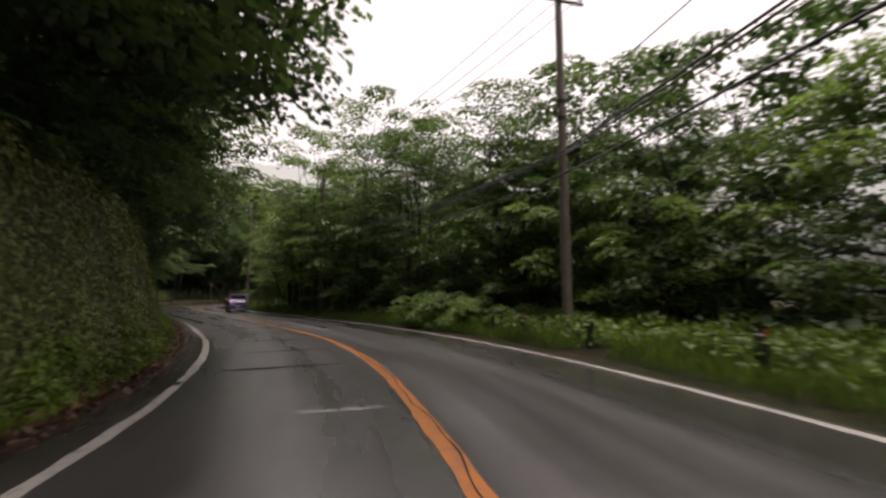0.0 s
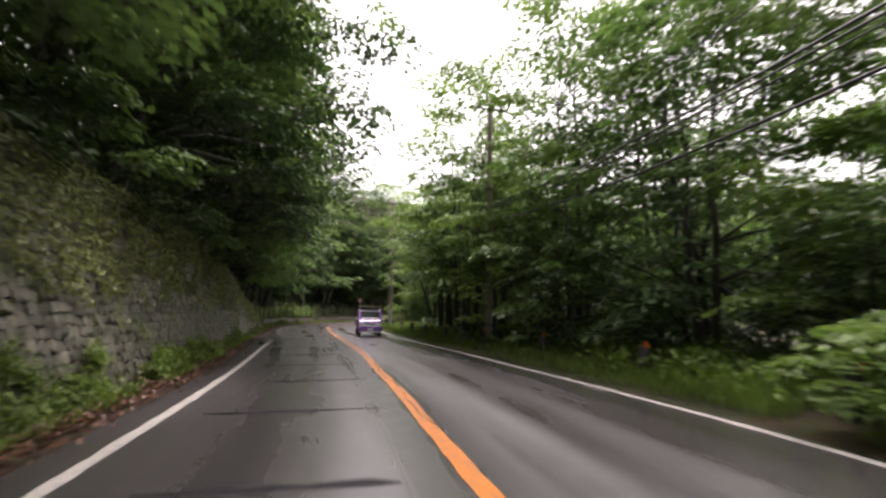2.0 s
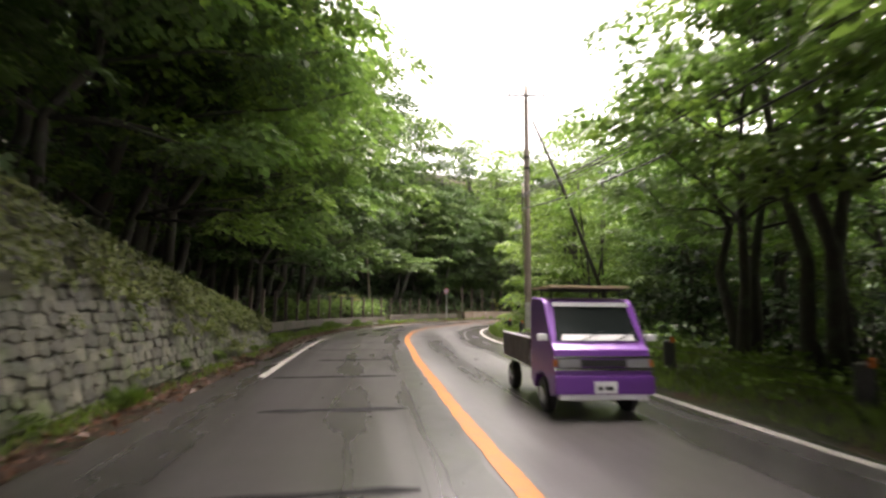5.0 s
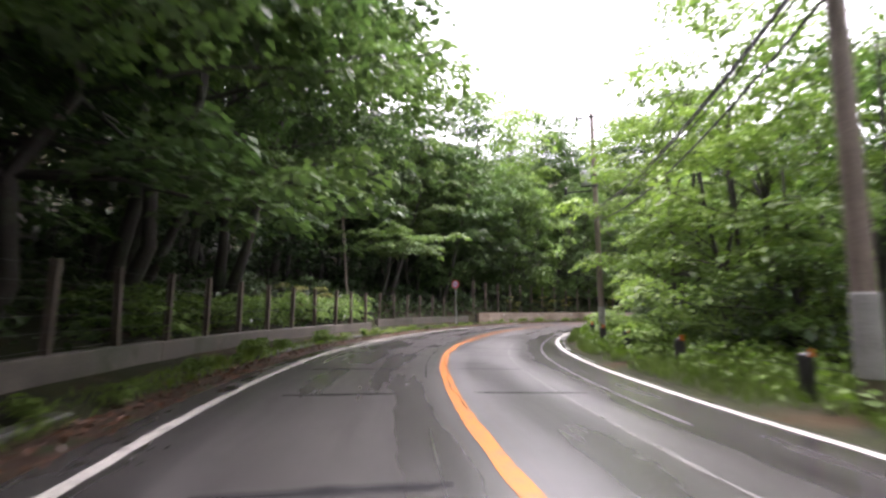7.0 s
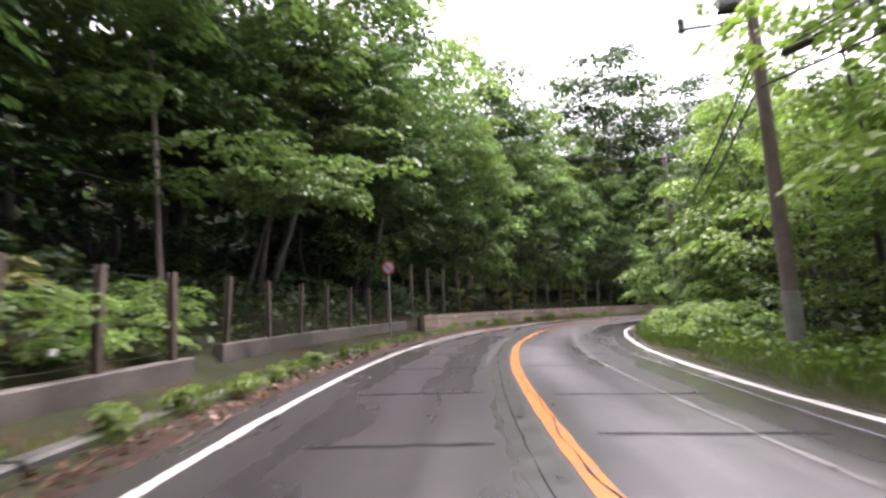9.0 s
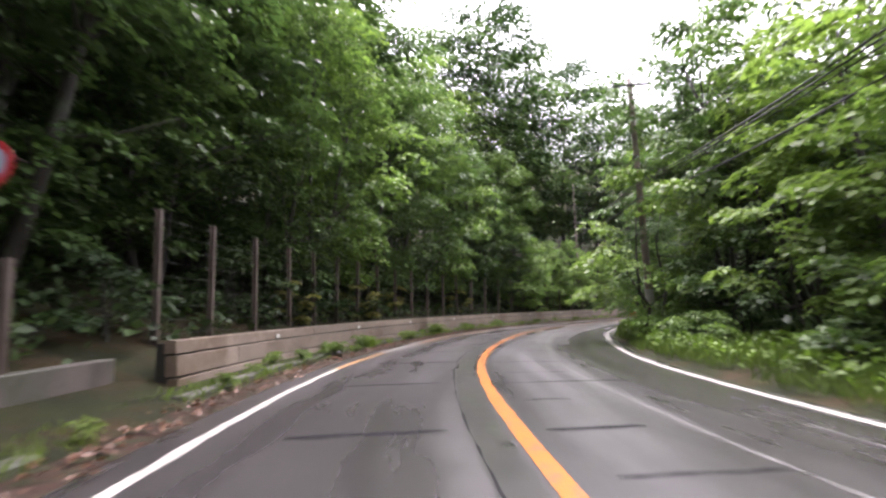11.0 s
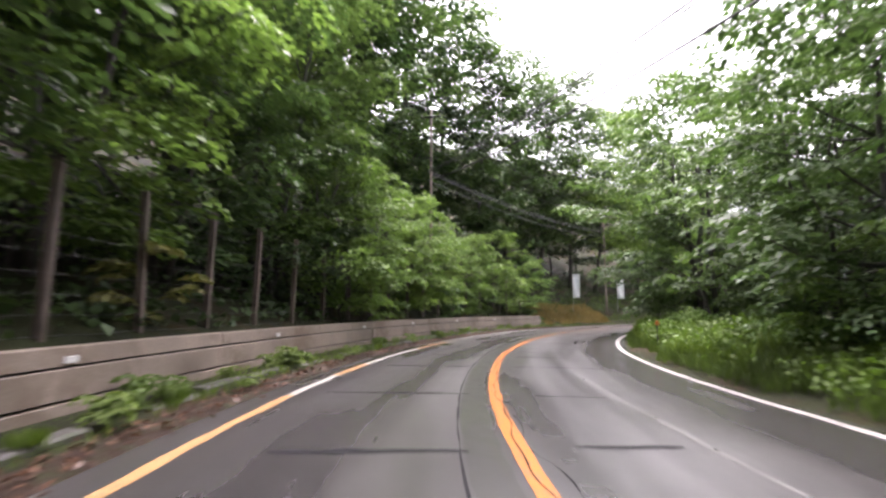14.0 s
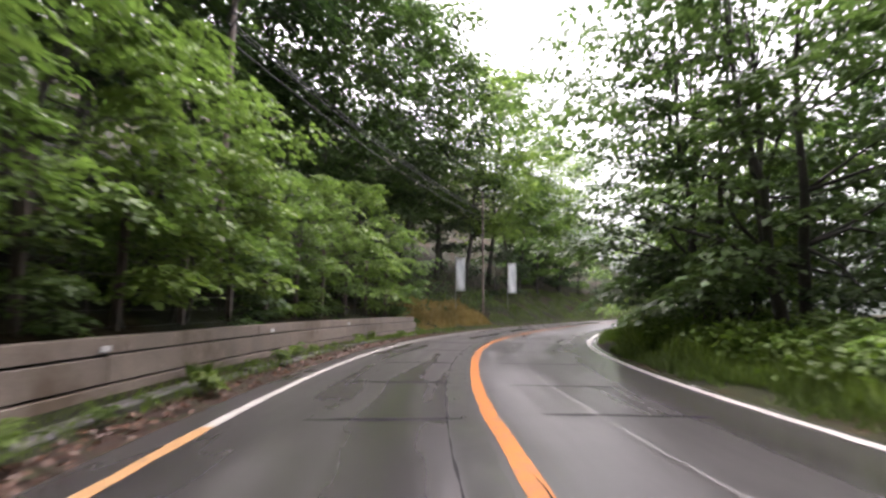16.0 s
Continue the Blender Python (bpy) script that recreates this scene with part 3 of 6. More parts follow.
POLES_CLEAR = [(-17.1, 41.4, 4.4), (-2.2, 25.1, 0.9), (-39.4, 55.6, 4.6)]
TREES = {}
KINDS = {
    "maple": dict(seed=11, c=(0, 0, 7.2), r=(4.2, 4.2, 4.2), clumps=92, per=120, size=0.22, leaf="leaves_broad", label="broadleaf tree with layered green sprays at the roadside", stems=2),
    "maple_bright": dict(seed=12, c=(0, 0, 6.2), r=(4.0, 3.8, 4.0), clumps=84, per=120, size=0.22, leaf="leaves_bright", label="fresh green maple with wide level sprays of leaves", stems=3),
    "dark": dict(seed=14, c=(0, 0, 6.8), r=(4.6, 4.4, 4.6), clumps=96, per=120, size=0.22, leaf="leaves_dark_shade", label="dark green broadleaf tree with shade put into its leaf colour", stems=2),
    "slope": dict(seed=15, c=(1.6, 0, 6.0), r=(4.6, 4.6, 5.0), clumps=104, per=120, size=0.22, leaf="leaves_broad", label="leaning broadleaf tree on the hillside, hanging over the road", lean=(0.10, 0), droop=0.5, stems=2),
    "slope_dark": dict(seed=45, c=(1.6, 0, 6.0), r=(4.6, 4.6, 5.0), clumps=120, per=120, size=0.20, leaf="leaves_dark_shade", label="dark leaning tree on the hillside, its crown over the road", lean=(0.10, 0), droop=0.5, stems=2),
    "slope_bright": dict(seed=16, c=(1.6, 0, 5.6), r=(4.4, 4.6, 4.6), clumps=98, per=120, size=0.21, leaf="leaves_bright", label="fresh green tree on the hillside, hanging over the road", lean=(0.10, 0), droop=0.5, stems=2),
    "low": dict(seed=21, c=(0.8, 0, 4.2), r=(3.6, 3.8, 4.0), clumps=96, per=110, size=0.20, leaf="leaves_broad", label="leafy tree with branches hanging low behind the fence", lean=(0.08, 0), droop=0.55, stems=3, low=-1.0),
    "low_bright": dict(seed=22, c=(0.6, 0, 3.8), r=(3.4, 3.8, 3.7), clumps=92, per=110, size=0.20, leaf="leaves_bright", label="fresh green leafy tree with branches hanging low", lean=(0.08, 0), droop=0.55, stems=3, low=-1.0),
    "low_dark": dict(seed=23, c=(0, 0, 4.4), r=(3.9, 3.9, 4.2), clumps=90, per=105, size=0.21, leaf="leaves_dark_shade", label="dark green leafy tree with branches hanging low", droop=0.45, stems=3, low=-1.0),
    "far": dict(seed=24, c=(0, 0, 7.5), r=(4.8, 4.8, 6.2), clumps=56, per=82, size=0.40, leaf="leaves_broad", label="broadleaf tree deep in the wood", radius=1.9, low=-0.9, inner=0.65),
    "far_dark": dict(seed=25, c=(0, 0, 6.5), r=(5.0, 5.0, 6.0), clumps=50, per=74, size=0.40, leaf="leaves_dark_shade", label="dark broadleaf tree deep in the wood", radius=2.0, low=-1.0, inner=0.65),
    "far_bright": dict(seed=26, c=(0, 0, 7.0), r=(4.6, 4.6, 5.6), clumps=56, per=84, size=0.39, leaf="leaves_bright", label="fresh green tree on the wooded hill", radius=1.9, low=-0.9, inner=0.65),
    "bush": dict(seed=27, c=(0, 0, 0.65), r=(1.25, 1.25, 0.75), clumps=44, per=84, size=0.12, leaf="leaves_bright", label="low bright green bush on the verge", radius=0.55, trunk_r=0.03, stems=3, low=-0.6),
    "tall_slope": dict(seed=28, c=(1.2, 0, 10.5), r=(4.4, 4.6, 7.0), clumps=124, per=95, size=0.27, leaf="leaves_bright", label="tall leafy tree on the hillside above the road", radius=1.5, lean=(0.06, 0), droop=0.5, low=-0.95, trunk_r=0.2, inner=0.2),
    "tall_slope_dark": dict(seed=29, c=(1.0, 0, 10.0), r=(4.6, 4.6, 7.0), clumps=124, per=122, size=0.27, leaf="leaves_broad", label="tall dark leafy tree on the hillside above the road", radius=1.5, lean=(0.06, 0), droop=0.5, low=-0.95, trunk_r=0.2, inner=0.2),
    "tall_black": dict(seed=33, c=(1.0, 0, 10.0), r=(4.6, 4.6, 7.0), clumps=124, per=95, size=0.27, leaf="leaves_dark_shade", label="tall dark tree on the hillside, deep shade in its leaf colour", radius=1.5, lean=(0.06, 0), droop=0.5, low=-0.95, trunk_r=0.2),
    "overhang": dict(seed=34, c=(2.4, 0, 4.3), r=(2.7, 3.3, 0.85), clumps=52, per=120, size=0.16, leaf="leaves_broad", label="maple branch spreading level fresh green sprays over the fence", radius=0.85, droop=0.25, low=-1.0, trunk_r=0.09, inner=0.2),
    "airy": dict(seed=35, c=(0, 0, 7.4), r=(4.2, 4.2, 6.0), clumps=100, per=110, size=0.20, leaf="leaves_fresh", label="slender maple with open level sprays, sky showing through", radius=1.15, droop=0.2, low=-0.9, trunk_r=0.11, stems=3, inner=0.35),
    "canopy": dict(seed=36, c=(1.2, 0, 8.8), r=(4.6, 4.6, 4.0), clumps=120, per=120, size=0.22, leaf="leaves_broad", label="dark broadleaf tree with bare leaning trunks and a high crown", lean=(0.16, 0), droop=0.45, low=-0.85, trunk_r=0.19, stems=2, inner=0.3),
    "airy_dark": dict(seed=38, c=(0, 0, 6.2), r=(5.2, 5.2, 5.6), clumps=184, per=122, size=0.21, leaf="leaves_broad", label="wide dark green tree with an airy top and many fine branches", radius=1.15, droop=0.3, low=-0.9, trunk_r=0.15, stems=3, inner=0.4),
    "umbrella": dict(seed=39, c=(0, 0, 9.2), r=(6.0, 6.0, 3.4), clumps=92, per=150, size=0.20, leaf="leaves_broad", label="wide umbrella-shaped tree with level tiers of fine leaves", radius=1.45, droop=0.15, low=-0.45, trunk_r=0.17, stems=2, inner=0.35),
    "shrub_dark": dict(seed=37, c=(0, 0, 1.2), r=(1.8, 1.8, 1.2), clumps=28, per=75, size=0.18, leaf="leaves_dark_shade", label="dark green shrub with deep shade in its leaf colour", radius=0.75, trunk_r=0.05, stems=3, low=-0.95),
    "curtain": dict(seed=41, c=(0.9, 0, 6.6), r=(3.4, 3.9, 6.2), clumps=144, per=112, size=0.21, leaf="leaves_broad", label="tall tree whose foliage hangs to the ground like a curtain", radius=1.2, lean=(0.06, 0), droop=0.55, low=-0.95, trunk_r=0.15, stems=2, inner=0.4),
    "curtain_bright": dict(seed=42, c=(0.9, 0, 6.0), r=(3.4, 3.9, 5.6), clumps=132, per=112, size=0.21, leaf="leaves_bright", label="tall fresh green tree with foliage hanging down over the fence", radius=1.2, lean=(0.06, 0), droop=0.55, low=-0.95, trunk_r=0.15, stems=2, inner=0.4),
    "roadside": dict(seed=43, c=(0, 0, 6.0), r=(4.1, 4.1, 3.5), clumps=96, per=130, size=0.20, leaf="leaves_fresh", label="roadside maple with dark bare stems under wide green tiers", radius=1.1, droop=0.3, low=-0.62, trunk_r=0.17, stems=3, inner=0.3),
    "bamboo_grass": dict(seed=44, c=(0, 0, 0.9), r=(0.8, 0.8, 0.9), clumps=20, per=60, size=0.16, leaf="leaves_yellowing", label="yellowing bamboo grass behind the fence", radius=0.4, trunk_r=0.015, stems=3, low=-0.9),
    "far_low": dict(seed=30, c=(0, 0, 2.6), r=(4.6, 4.6, 3.0), clumps=44, per=64, size=0.37, leaf="leaves_dark_shade", label="dense dark thicket deep in the wood", radius=1.7, low=-0.9, inner=0.6, trunk_r=0.08, stems=3),
    "sapling": dict(seed=17, c=(0, 0, 2.6), r=(1.9, 1.9, 1.9), clumps=38, per=85, size=0.17, leaf="leaves_bright", label="young maple with bright green leaves", radius=0.75, trunk_r=0.06, stems=2),
    "shrub": dict(seed=18, c=(0, 0, 1.5), r=(1.9, 1.9, 1.5), clumps=32, per=78, size=0.18, leaf="leaves_broad", label="dense green shrub at the edge of the wood", radius=0.75, trunk_r=0.05, stems=3, low=-0.95),
}


FAR_WOOD = {}


def tree(kind, s, lat, turn=None, scale=1.0, dz=0.0):
    rng = random.Random(int(s * 97 + lat * 131))
    if kind.startswith("far"):
        p = at(s, lat)
        FAR_WOOD.setdefault(kind, []).append(pose(p.x, p.y, ground_z(s, lat) + dz, rng.uniform(-2, 2), rng.uniform(-2, 2), rng.uniform(0, 360)) @ Matrix.Scale(scale * rng.uniform(0.9, 1.1), 4))
        return None
    if kind not in TREES:
        TREES[kind] = None
        k = dict(KINDS[kind])
        TREES[kind] = make_tree("tree" if kind not in ("shrub", "shrub_dark", "bush", "bamboo_grass") else "shrub", **k)
        if kind in ("shrub", "shrub_dark", "bush", "bamboo_grass"):
            TREES[kind]["category"] = "shrub"
        ob = TREES[kind]
        first = True
    else:
        ob, first = TREES[kind], False
    p = at(s, lat)
    for px, py, pr in POLES_CLEAR:
        d = math.hypot(p.x - px, p.y - py)
        if d < pr:
            lat += math.copysign(pr - d, lat)
            p = at(s, lat)
    z = ground_z(s, lat) + dz
    # the x axis of hillside trees points to the road
    a = heading(s) + (rng.uniform(0, 360) if turn is None else turn + rng.uniform(-25, 25))
    m = pose(p.x, p.y, z, rng.uniform(-2, 2), rng.uniform(-2, 2), a)
    sc = scale * rng.uniform(0.93, 1.07)
    if first:
        ob.matrix_basis = m @ Matrix.Scale(sc, 4)
        return ob
    c = copy_thing(ob, m)
    c.scale = (sc, sc, sc)
    return c



def rows_of(kinds, s0, s1, gap, lat, jit, turn, scale, seed, dz=0.0):
    r = random.Random(seed)
    s, i = s0, 0
    while s < s1:
        l = lat(s) if callable(lat) else lat
        tree(kinds[i % len(kinds)], s, l + r.uniform(-jit, jit), turn, r.uniform(*scale), dz)
        s += r.uniform(*gap)
        i += 1


# hillside trees, whose crowns hang over the road
for k_, s_, q_ in (("slope", 7.0, 1.1), ("slope_dark", 11.0, 1.15), ("slope", 15.5, 1.1), ("slope_dark", 27.0, 1.1), ("slope_dark", 31.5, 1.15), ("slope_dark", 35.5, 1.15), ("slope_dark", 39.5, 1.15)):
    tree(k_, s_, -6.1, 0, q_, -1.6)
rows_of(("slope", "dark", "slope", "dark"), 5, 37, (3.4, 4.2), -6.6, 0.5, 0, (0.95, 1.15), 5, -2.3)
rows_of(("slope_bright", "curtain", "slope"), 37, 52, (3.4, 4.0), -7.2, 0.4, 0, (0.95, 1.1), 52, -1.0)
rows_of(("dark", "slope"), 47, 57, (3.6, 4.4), -7.6, 0.6, 0, (0.95, 1.15), 55, -0.5)
# nearly unseen row, kept to hold sky light off the crowns in front
rows_of(("tall_black",), 6, 34, (8.0, 10.0), -9.4, 0.6, 0, (0.95, 1.1), 31)
rows_of(("tall_slope", "tall_slope_dark", "tall_black"), 36, 54, (4.2, 5.2), -7.5, 0.5, 0, (1.0, 1.2), 32)
rows_of(("tall_black", "tall_slope_dark", "tall_black"), 55, 84, (4.6, 5.6), -12.2, 0.7, 0, (1.2, 1.4), 46)
for s_, q_ in ((43.0, 1.3), (48.0, 1.35), (53.0, 1.3), (58.0, 1.25)):
    tree("slope_bright" if s_ < 55 else "slope", s_, -7.8, 0, q_)
tree("slope", 57.5, -6.5, 0, 1.1)
tree("slope", 61.5, -7.1, 0, 1.3, 0.8)
tree("slope_dark", 66.5, -7.6, 0, 1.25, 1.2)
tree("overhang", 79.4, -6.8, 0, 1.25, -0.9)
rows_of(("dark", "slope", "dark"), 57, 88, (4.2, 5.0), lambda s: -12.8 if 65 < s < 84 else -11.4, 0.5, 0, (1.1, 1.3), 6)
rows_of(("canopy", "dark"), 87.5, 94, (3.4, 4.2), -8.0, 0.4, 0, (0.95, 1.05), 7)
rows_of(("curtain",), 87.5, 95, (3.2, 3.8), -9.6, 0.3, 0, (1.0, 1.1), 93)
rows_of(("curtain", "curtain_bright", "curtain"), 96, 117, (3.2, 3.8), -7.9, 0.3, 0, (0.95, 1.1), 74)
for s_, l_ in ((98.6, -5.5), (100.2, -5.6), (94.2, -5.5), (103.0, -5.7), (110.3, -5.6)):
    tree("bamboo_grass", s_, l_, None, 1.0)
rows_of(("far_low",), 88, 106, (3.6, 4.6), -11.5, 0.5, None, (0.9, 1.1), 71)
rows_of(("tall_slope_dark",), 104, 120, (5.5, 7.0), -18.0, 0.8, 0, (1.0, 1.15), 73)
tree("low_dark", 116.4, -6.9, 0, 0.85)
tree("low_bright", 118.6, -6.6, 0, 0.9)
rows_of(("low_bright",), 120.3, 142, (2.5, 3.4), -6.8, 0.4, 0, (0.62, 0.85), 67)
rows_of(("tall_slope_dark", "tall_black", "tall_slope", "tall_slope"), 86, 106, (4.4, 5.2), -12.2, 0.6, 0, (1.12, 1.25), 8)
rows_of(("tall_slope_dark", "tall_slope", "tall_slope"), 107, 122, (4.6, 5.6), -12.2, 0.6, 0, (1.0, 1.15), 77)
rows_of(("tall_slope_dark", "tall_black", "tall_slope_dark"), 119, 140, (3.6, 4.4), -14.6, 0.8, 0, (1.4, 1.65), 48)
rows_of(("tall_slope_dark", "tall_black"), 142, 162, (4.6, 5.6), -13.0, 0.8, 0, (1.35, 1.55), 94)
rows_of(("far_dark", "far", "far_dark"), 58, 165, (4.5, 6.0), -14.0, 1.0, None, (0.95, 1.15), 9)
rows_of(("far", "far_dark", "far_bright"), 68, 165, (7.0, 9.0), -21.0, 2.0, None, (1.05, 1.3), 10)
rows_of(("far_low",), 50, 90, (4.0, 5.0), -12.5, 0.8, None, (0.8, 1.1), 33)
rows_of(("far_low", "far_dark"), 54, 104, (4.4, 5.4), -18.0, 0.8, None, (0.9, 1.15), 99)
# shrubs above the stone wall and behind the fence
rows_of(("shrub_dark", "shrub", "shrub_dark"), 7, 38, (1.9, 2.8), -4.95, 0.25, None, (0.75, 1.15), 13, -0.5)
rows_of(("shrub_dark",), 53, 86, (4.0, 6.0), -7.6, 0.5, None, (0.6, 0.9), 14)
rows_of(("bush",), 60.5, 74.5, (1.3, 1.9), -6.0, 0.2, None, (0.75, 1.0), 96)
for s_ in (69.0, 70.2, 71.6):
    tree("bamboo_grass", s_, -6.7, None, 0.9)
rows_of(("canopy", "dark", "canopy"), 52, 67, (4.8, 6.0), -8.1, 0.5, 0, (0.9, 1.05), 66)
rows_of(("dark", "canopy", "dark"), 78.5, 88, (3.4, 4.2), -9.8, 0.5, 0, (0.95, 1.05), 95)
rows_of(("shrub_dark",), 88, 104, (3.6, 5.0), -6.4, 0.3, None, (0.7, 0.95), 15)
rows_of(("sapling", "sapling", "shrub"), 118.2, 141, (1.3, 2.5), -5.6, 0.3, None, (0.6, 1.2), 68, -0.6)
# the wood on the other side
for k_, s_, l_, q_ in (("low_bright", 10.0, 12.2, 0.9), ("low_bright", 13.6, 11.6, 0.85), ("roadside", 17.4, 10.6, 0.9)):
    tree(k_, s_, l_, None, q_)
for k_, s_, l_, q_ in (("shrub", 15.6, 8.6, 0.8), ("shrub", 17.6, 8.6, 1.0), ("shrub_dark", 33.2, 5.9, 0.55), ("sapling", 31.4, 6.3, 0.8), ("roadside", 33.0, 7.0, 0.75)):
    tree(k_, s_, l_, None, q_)
rows_of(("low", "maple", "low_bright"), 12, 24, (3.6, 4.4), 12.4, 0.6, None, (0.9, 1.1), 75)
rows_of(("low", "low_bright"), 3, 11, (3.6, 4.4), 13.0, 0.8, None, (0.85, 1.0), 16)
rows_of(("low", "airy", "low_bright", "airy"), 19, 44, (6.0, 7.5), 11.0, 0.6, None, (0.9, 1.05), 17)
rows_of(("airy", "maple_bright"), 45, 57, (4.0, 5.0), 12.8, 0.5, None, (0.9, 1.05), 53)
rows_of(("airy", "low_bright", "airy", "maple_bright"), 59, 85, (4.0, 5.0), 10.4, 0.5, None, (0.9, 1.1), 37)
tree("airy_dark", 24.2, 8.8, None, 0.82)
rows_of(("roadside",), 30.2, 52, (6.2, 7.6), 8.0, 0.3, None, (0.82, 1.0), 91)
tree("umbrella", 30.0, 12.6, None, 1.15)
tree("umbrella", 21.0, 12.8, None, 1.0)
tree("airy", 37.0, 6.9, None, 1.12)
tree("airy", 30.6, 9.4, None, 1.15)
tree("roadside", 42.5, 8.3, None, 0.95)
tree("sapling", 26.5, 6.8, None, 0.8)
for s_, l_, q_ in ((14.2, 9.4, 1.2), (17.0, 9.3, 1.35), (20.6, 9.0, 1.15)):
    tree("sapling", s_, l_, None, q_)
for s_, l_, q_ in ((138.5, 8.6, 0.8), (142.5, 8.3, 0.75)):
    tree("low_bright", s_, l_, None, q_)
tree("sapling", 136.5, 7.2, None, 0.8)
tree("low", 28.8, 7.8, 180, 0.7)
for k_, s_, l_, q_ in (("sapling", 103.0, 7.0, 1.1), ("sapling", 97.6, 6.5, 1.35), ("airy", 94.5, 12.2, 0.95), ("canopy", 99.6, 11.6, 0.95), ("airy_dark", 128.5, 8.5, 1.15), ("airy_dark", 134.0, 8.2, 1.15), ("airy_dark", 123.0, 12.5, 1.0), ("airy_dark", 118.6, 10.2, 0.85)):
    tree(k_, s_, l_, 180, q_)
rows_of(("far", "maple", "far_bright", "maple_bright"), 8, 24, (5.5, 7.0), 15.6, 0.8, None, (0.8, 0.95), 50)
rows_of(("far_dark", "far_low"), 4, 44, (4.4, 5.6), 22.0, 1.5, None, (0.95, 1.15), 51)
rows_of(("low_bright", "maple_bright", "low", "maple_bright"), 86, 103, (4.2, 5.2), 11.0, 0.6, None, (0.9, 1.1), 18)
rows_of(("airy_dark", "canopy", "airy_dark"), 105, 117, (3.8, 4.6), 10.3, 0.5, None, (0.9, 1.05), 76)
rows_of(("maple_bright", "low", "maple_bright"), 137, 148, (4.2, 5.2), 10.2, 0.7, None, (0.95, 1.15), 69)
rows_of(("far_bright", "far", "far_dark", "far"), 5, 22, (5.0, 6.5), 16.0, 1.0, None, (0.8, 1.0), 59)
rows_of(("far_bright", "far_bright", "far"), 24, 56, (8.0, 10.0), 17.5, 1.0, None, (0.7, 0.85), 19)
rows_of(("far", "far_dark", "far"), 118, 150, (4.5, 6.0), 16.0, 1.0, None, (0.8, 1.0), 97)
rows_of(("far_bright", "far", "far_bright", "far"), 57, 117, (5.5, 7.0), 16.0, 1.0, None, (0.8, 1.0), 92)
rows_of(("far_dark", "far", "far_bright", "far"), 20, 60, (7.0, 9.5), 21.5, 1.5, None, (0.9, 1.2), 20)
rows_of(("far_low",), 5, 56, (3.4, 4.4), 15.2, 0.8, None, (0.75, 1.0), 64)
rows_of(("far_low",), 60, 90, (6.5, 8.5), 18.5, 1.5, None, (0.9, 1.2), 34)
rows_of(("shrub_dark", "shrub", "sapling"), 24, 47, (3.4, 5.0), 10.4, 0.6, None, (0.65, 0.9), 22)
rows_of(("sapling", "shrub"), 60, 86, (3.2, 4.8), 9.4, 0.4, None, (0.6, 0.85), 38)
rows_of(("shrub", "sapling", "shrub"), 87, 115, (2.8, 4.4), 8.5, 0.5, None, (0.65, 1.0), 39)
rows_of(("shrub_dark", "sapling", "shrub"), 128, 134, (2.8, 4.4), 9.0, 0.5, None, (0.65, 1.0), 70)
rows_of(("sapling", "shrub", "sapling"), 4, 24, (2.4, 3.4), 10.4, 0.6, None, (0.8, 1.1), 36)


rows_of(("tall_slope",), 160, 186, (5.4, 6.6), -10.5, 0.6, 0, (1.2, 1.4), 98)
rows_of(("far_low", "far", "far_bright"), 164, 204, (4.5, 6.0), -9.5, 1.0, None, (0.95, 1.2), 42)
rows_of(("far_low", "far", "far_bright"), 176, 192, (3.6, 4.6), -12.5, 0.8, None, (0.9, 1.15), 81)
rows_of(("far", "far_dark"), 164, 176, (6.0, 8.0), 11.0, 1.0, None, (0.8, 1.0), 45)
for s, l, k in ((15.4, 6.5, 1.0), (16.9, 6.3, 1.1), (18.4, 6.4, 1.1), (4.0, 7.4, 0.8), (63.0, 7.2, 0.9), (79.0, 6.9, 0.9), (82.0, 6.8, 1.0), (120.5, 7.2, 0.8), (123.0, 7.3, 0.9), (125.5, 7.4, 0.9), (113.0, 7.4, 0.8), (93.0, 6.9, 0.8), (96.0, 7.0, 1.0), (98.4, 7.1, 1.0), (105.0, 7.2, 0.9)):
    tree("bush", s, l, None, k)


def build_far_wood():
    """The depth of the wood, where no tree can be told from the next: trunks and leaves in one mesh."""
    V, F, M, off = [], [], [], 0
    slots = []
    for kind, places in FAR_WOOD.items():
        t = make_tree("tree", **KINDS[kind])
        for ob in list(t.children):
            me = ob.data
            co = np.empty(len(me.vertices) * 3)
            me.vertices.foreach_get("co", co)
            co = co.reshape(-1, 3)
            me.calc_loop_triangles()
            tri = np.empty(len(me.loop_triangles) * 3, dtype=np.int32)
            me.loop_triangles.foreach_get("vertices", tri)
            tri = tri.reshape(-1, 3)
            mat = me.materials[0]
            if mat not in slots:
                slots.append(mat)
            for m in places:
                A = np.array(m)
                V.append(co @ A[:3, :3].T + A[:3, 3])
                F.append(tri + off)
                M.append(np.full(len(tri), slots.index(mat), dtype=np.int32))
                off += len(co)
            bpy.data.objects.remove(ob)
            bpy.data.meshes.remove(me)
        bpy.data.objects.remove(t)
    V, F, M = np.concatenate(V), np.concatenate(F), np.concatenate(M)
    me = bpy.data.meshes.new("far_wood")
    me.vertices.add(len(V))
    me.vertices.foreach_set("co", V.astype(np.float32).ravel())
    me.loops.add(len(F) * 3)
    me.loops.foreach_set("vertex_index", F.astype(np.int32).ravel())
    me.polygons.add(len(F))
    me.polygons.foreach_set("loop_start", np.arange(len(F), dtype=np.int32) * 3)
    for mat in slots:
        me.materials.append(mat)
    me.polygons.foreach_set("material_index", M)
    me.update()
    tagged(new("far_wood", me), "deep broadleaf wood covering the hill and the valley floor", "wood", kind="stuff")


build_far_wood()

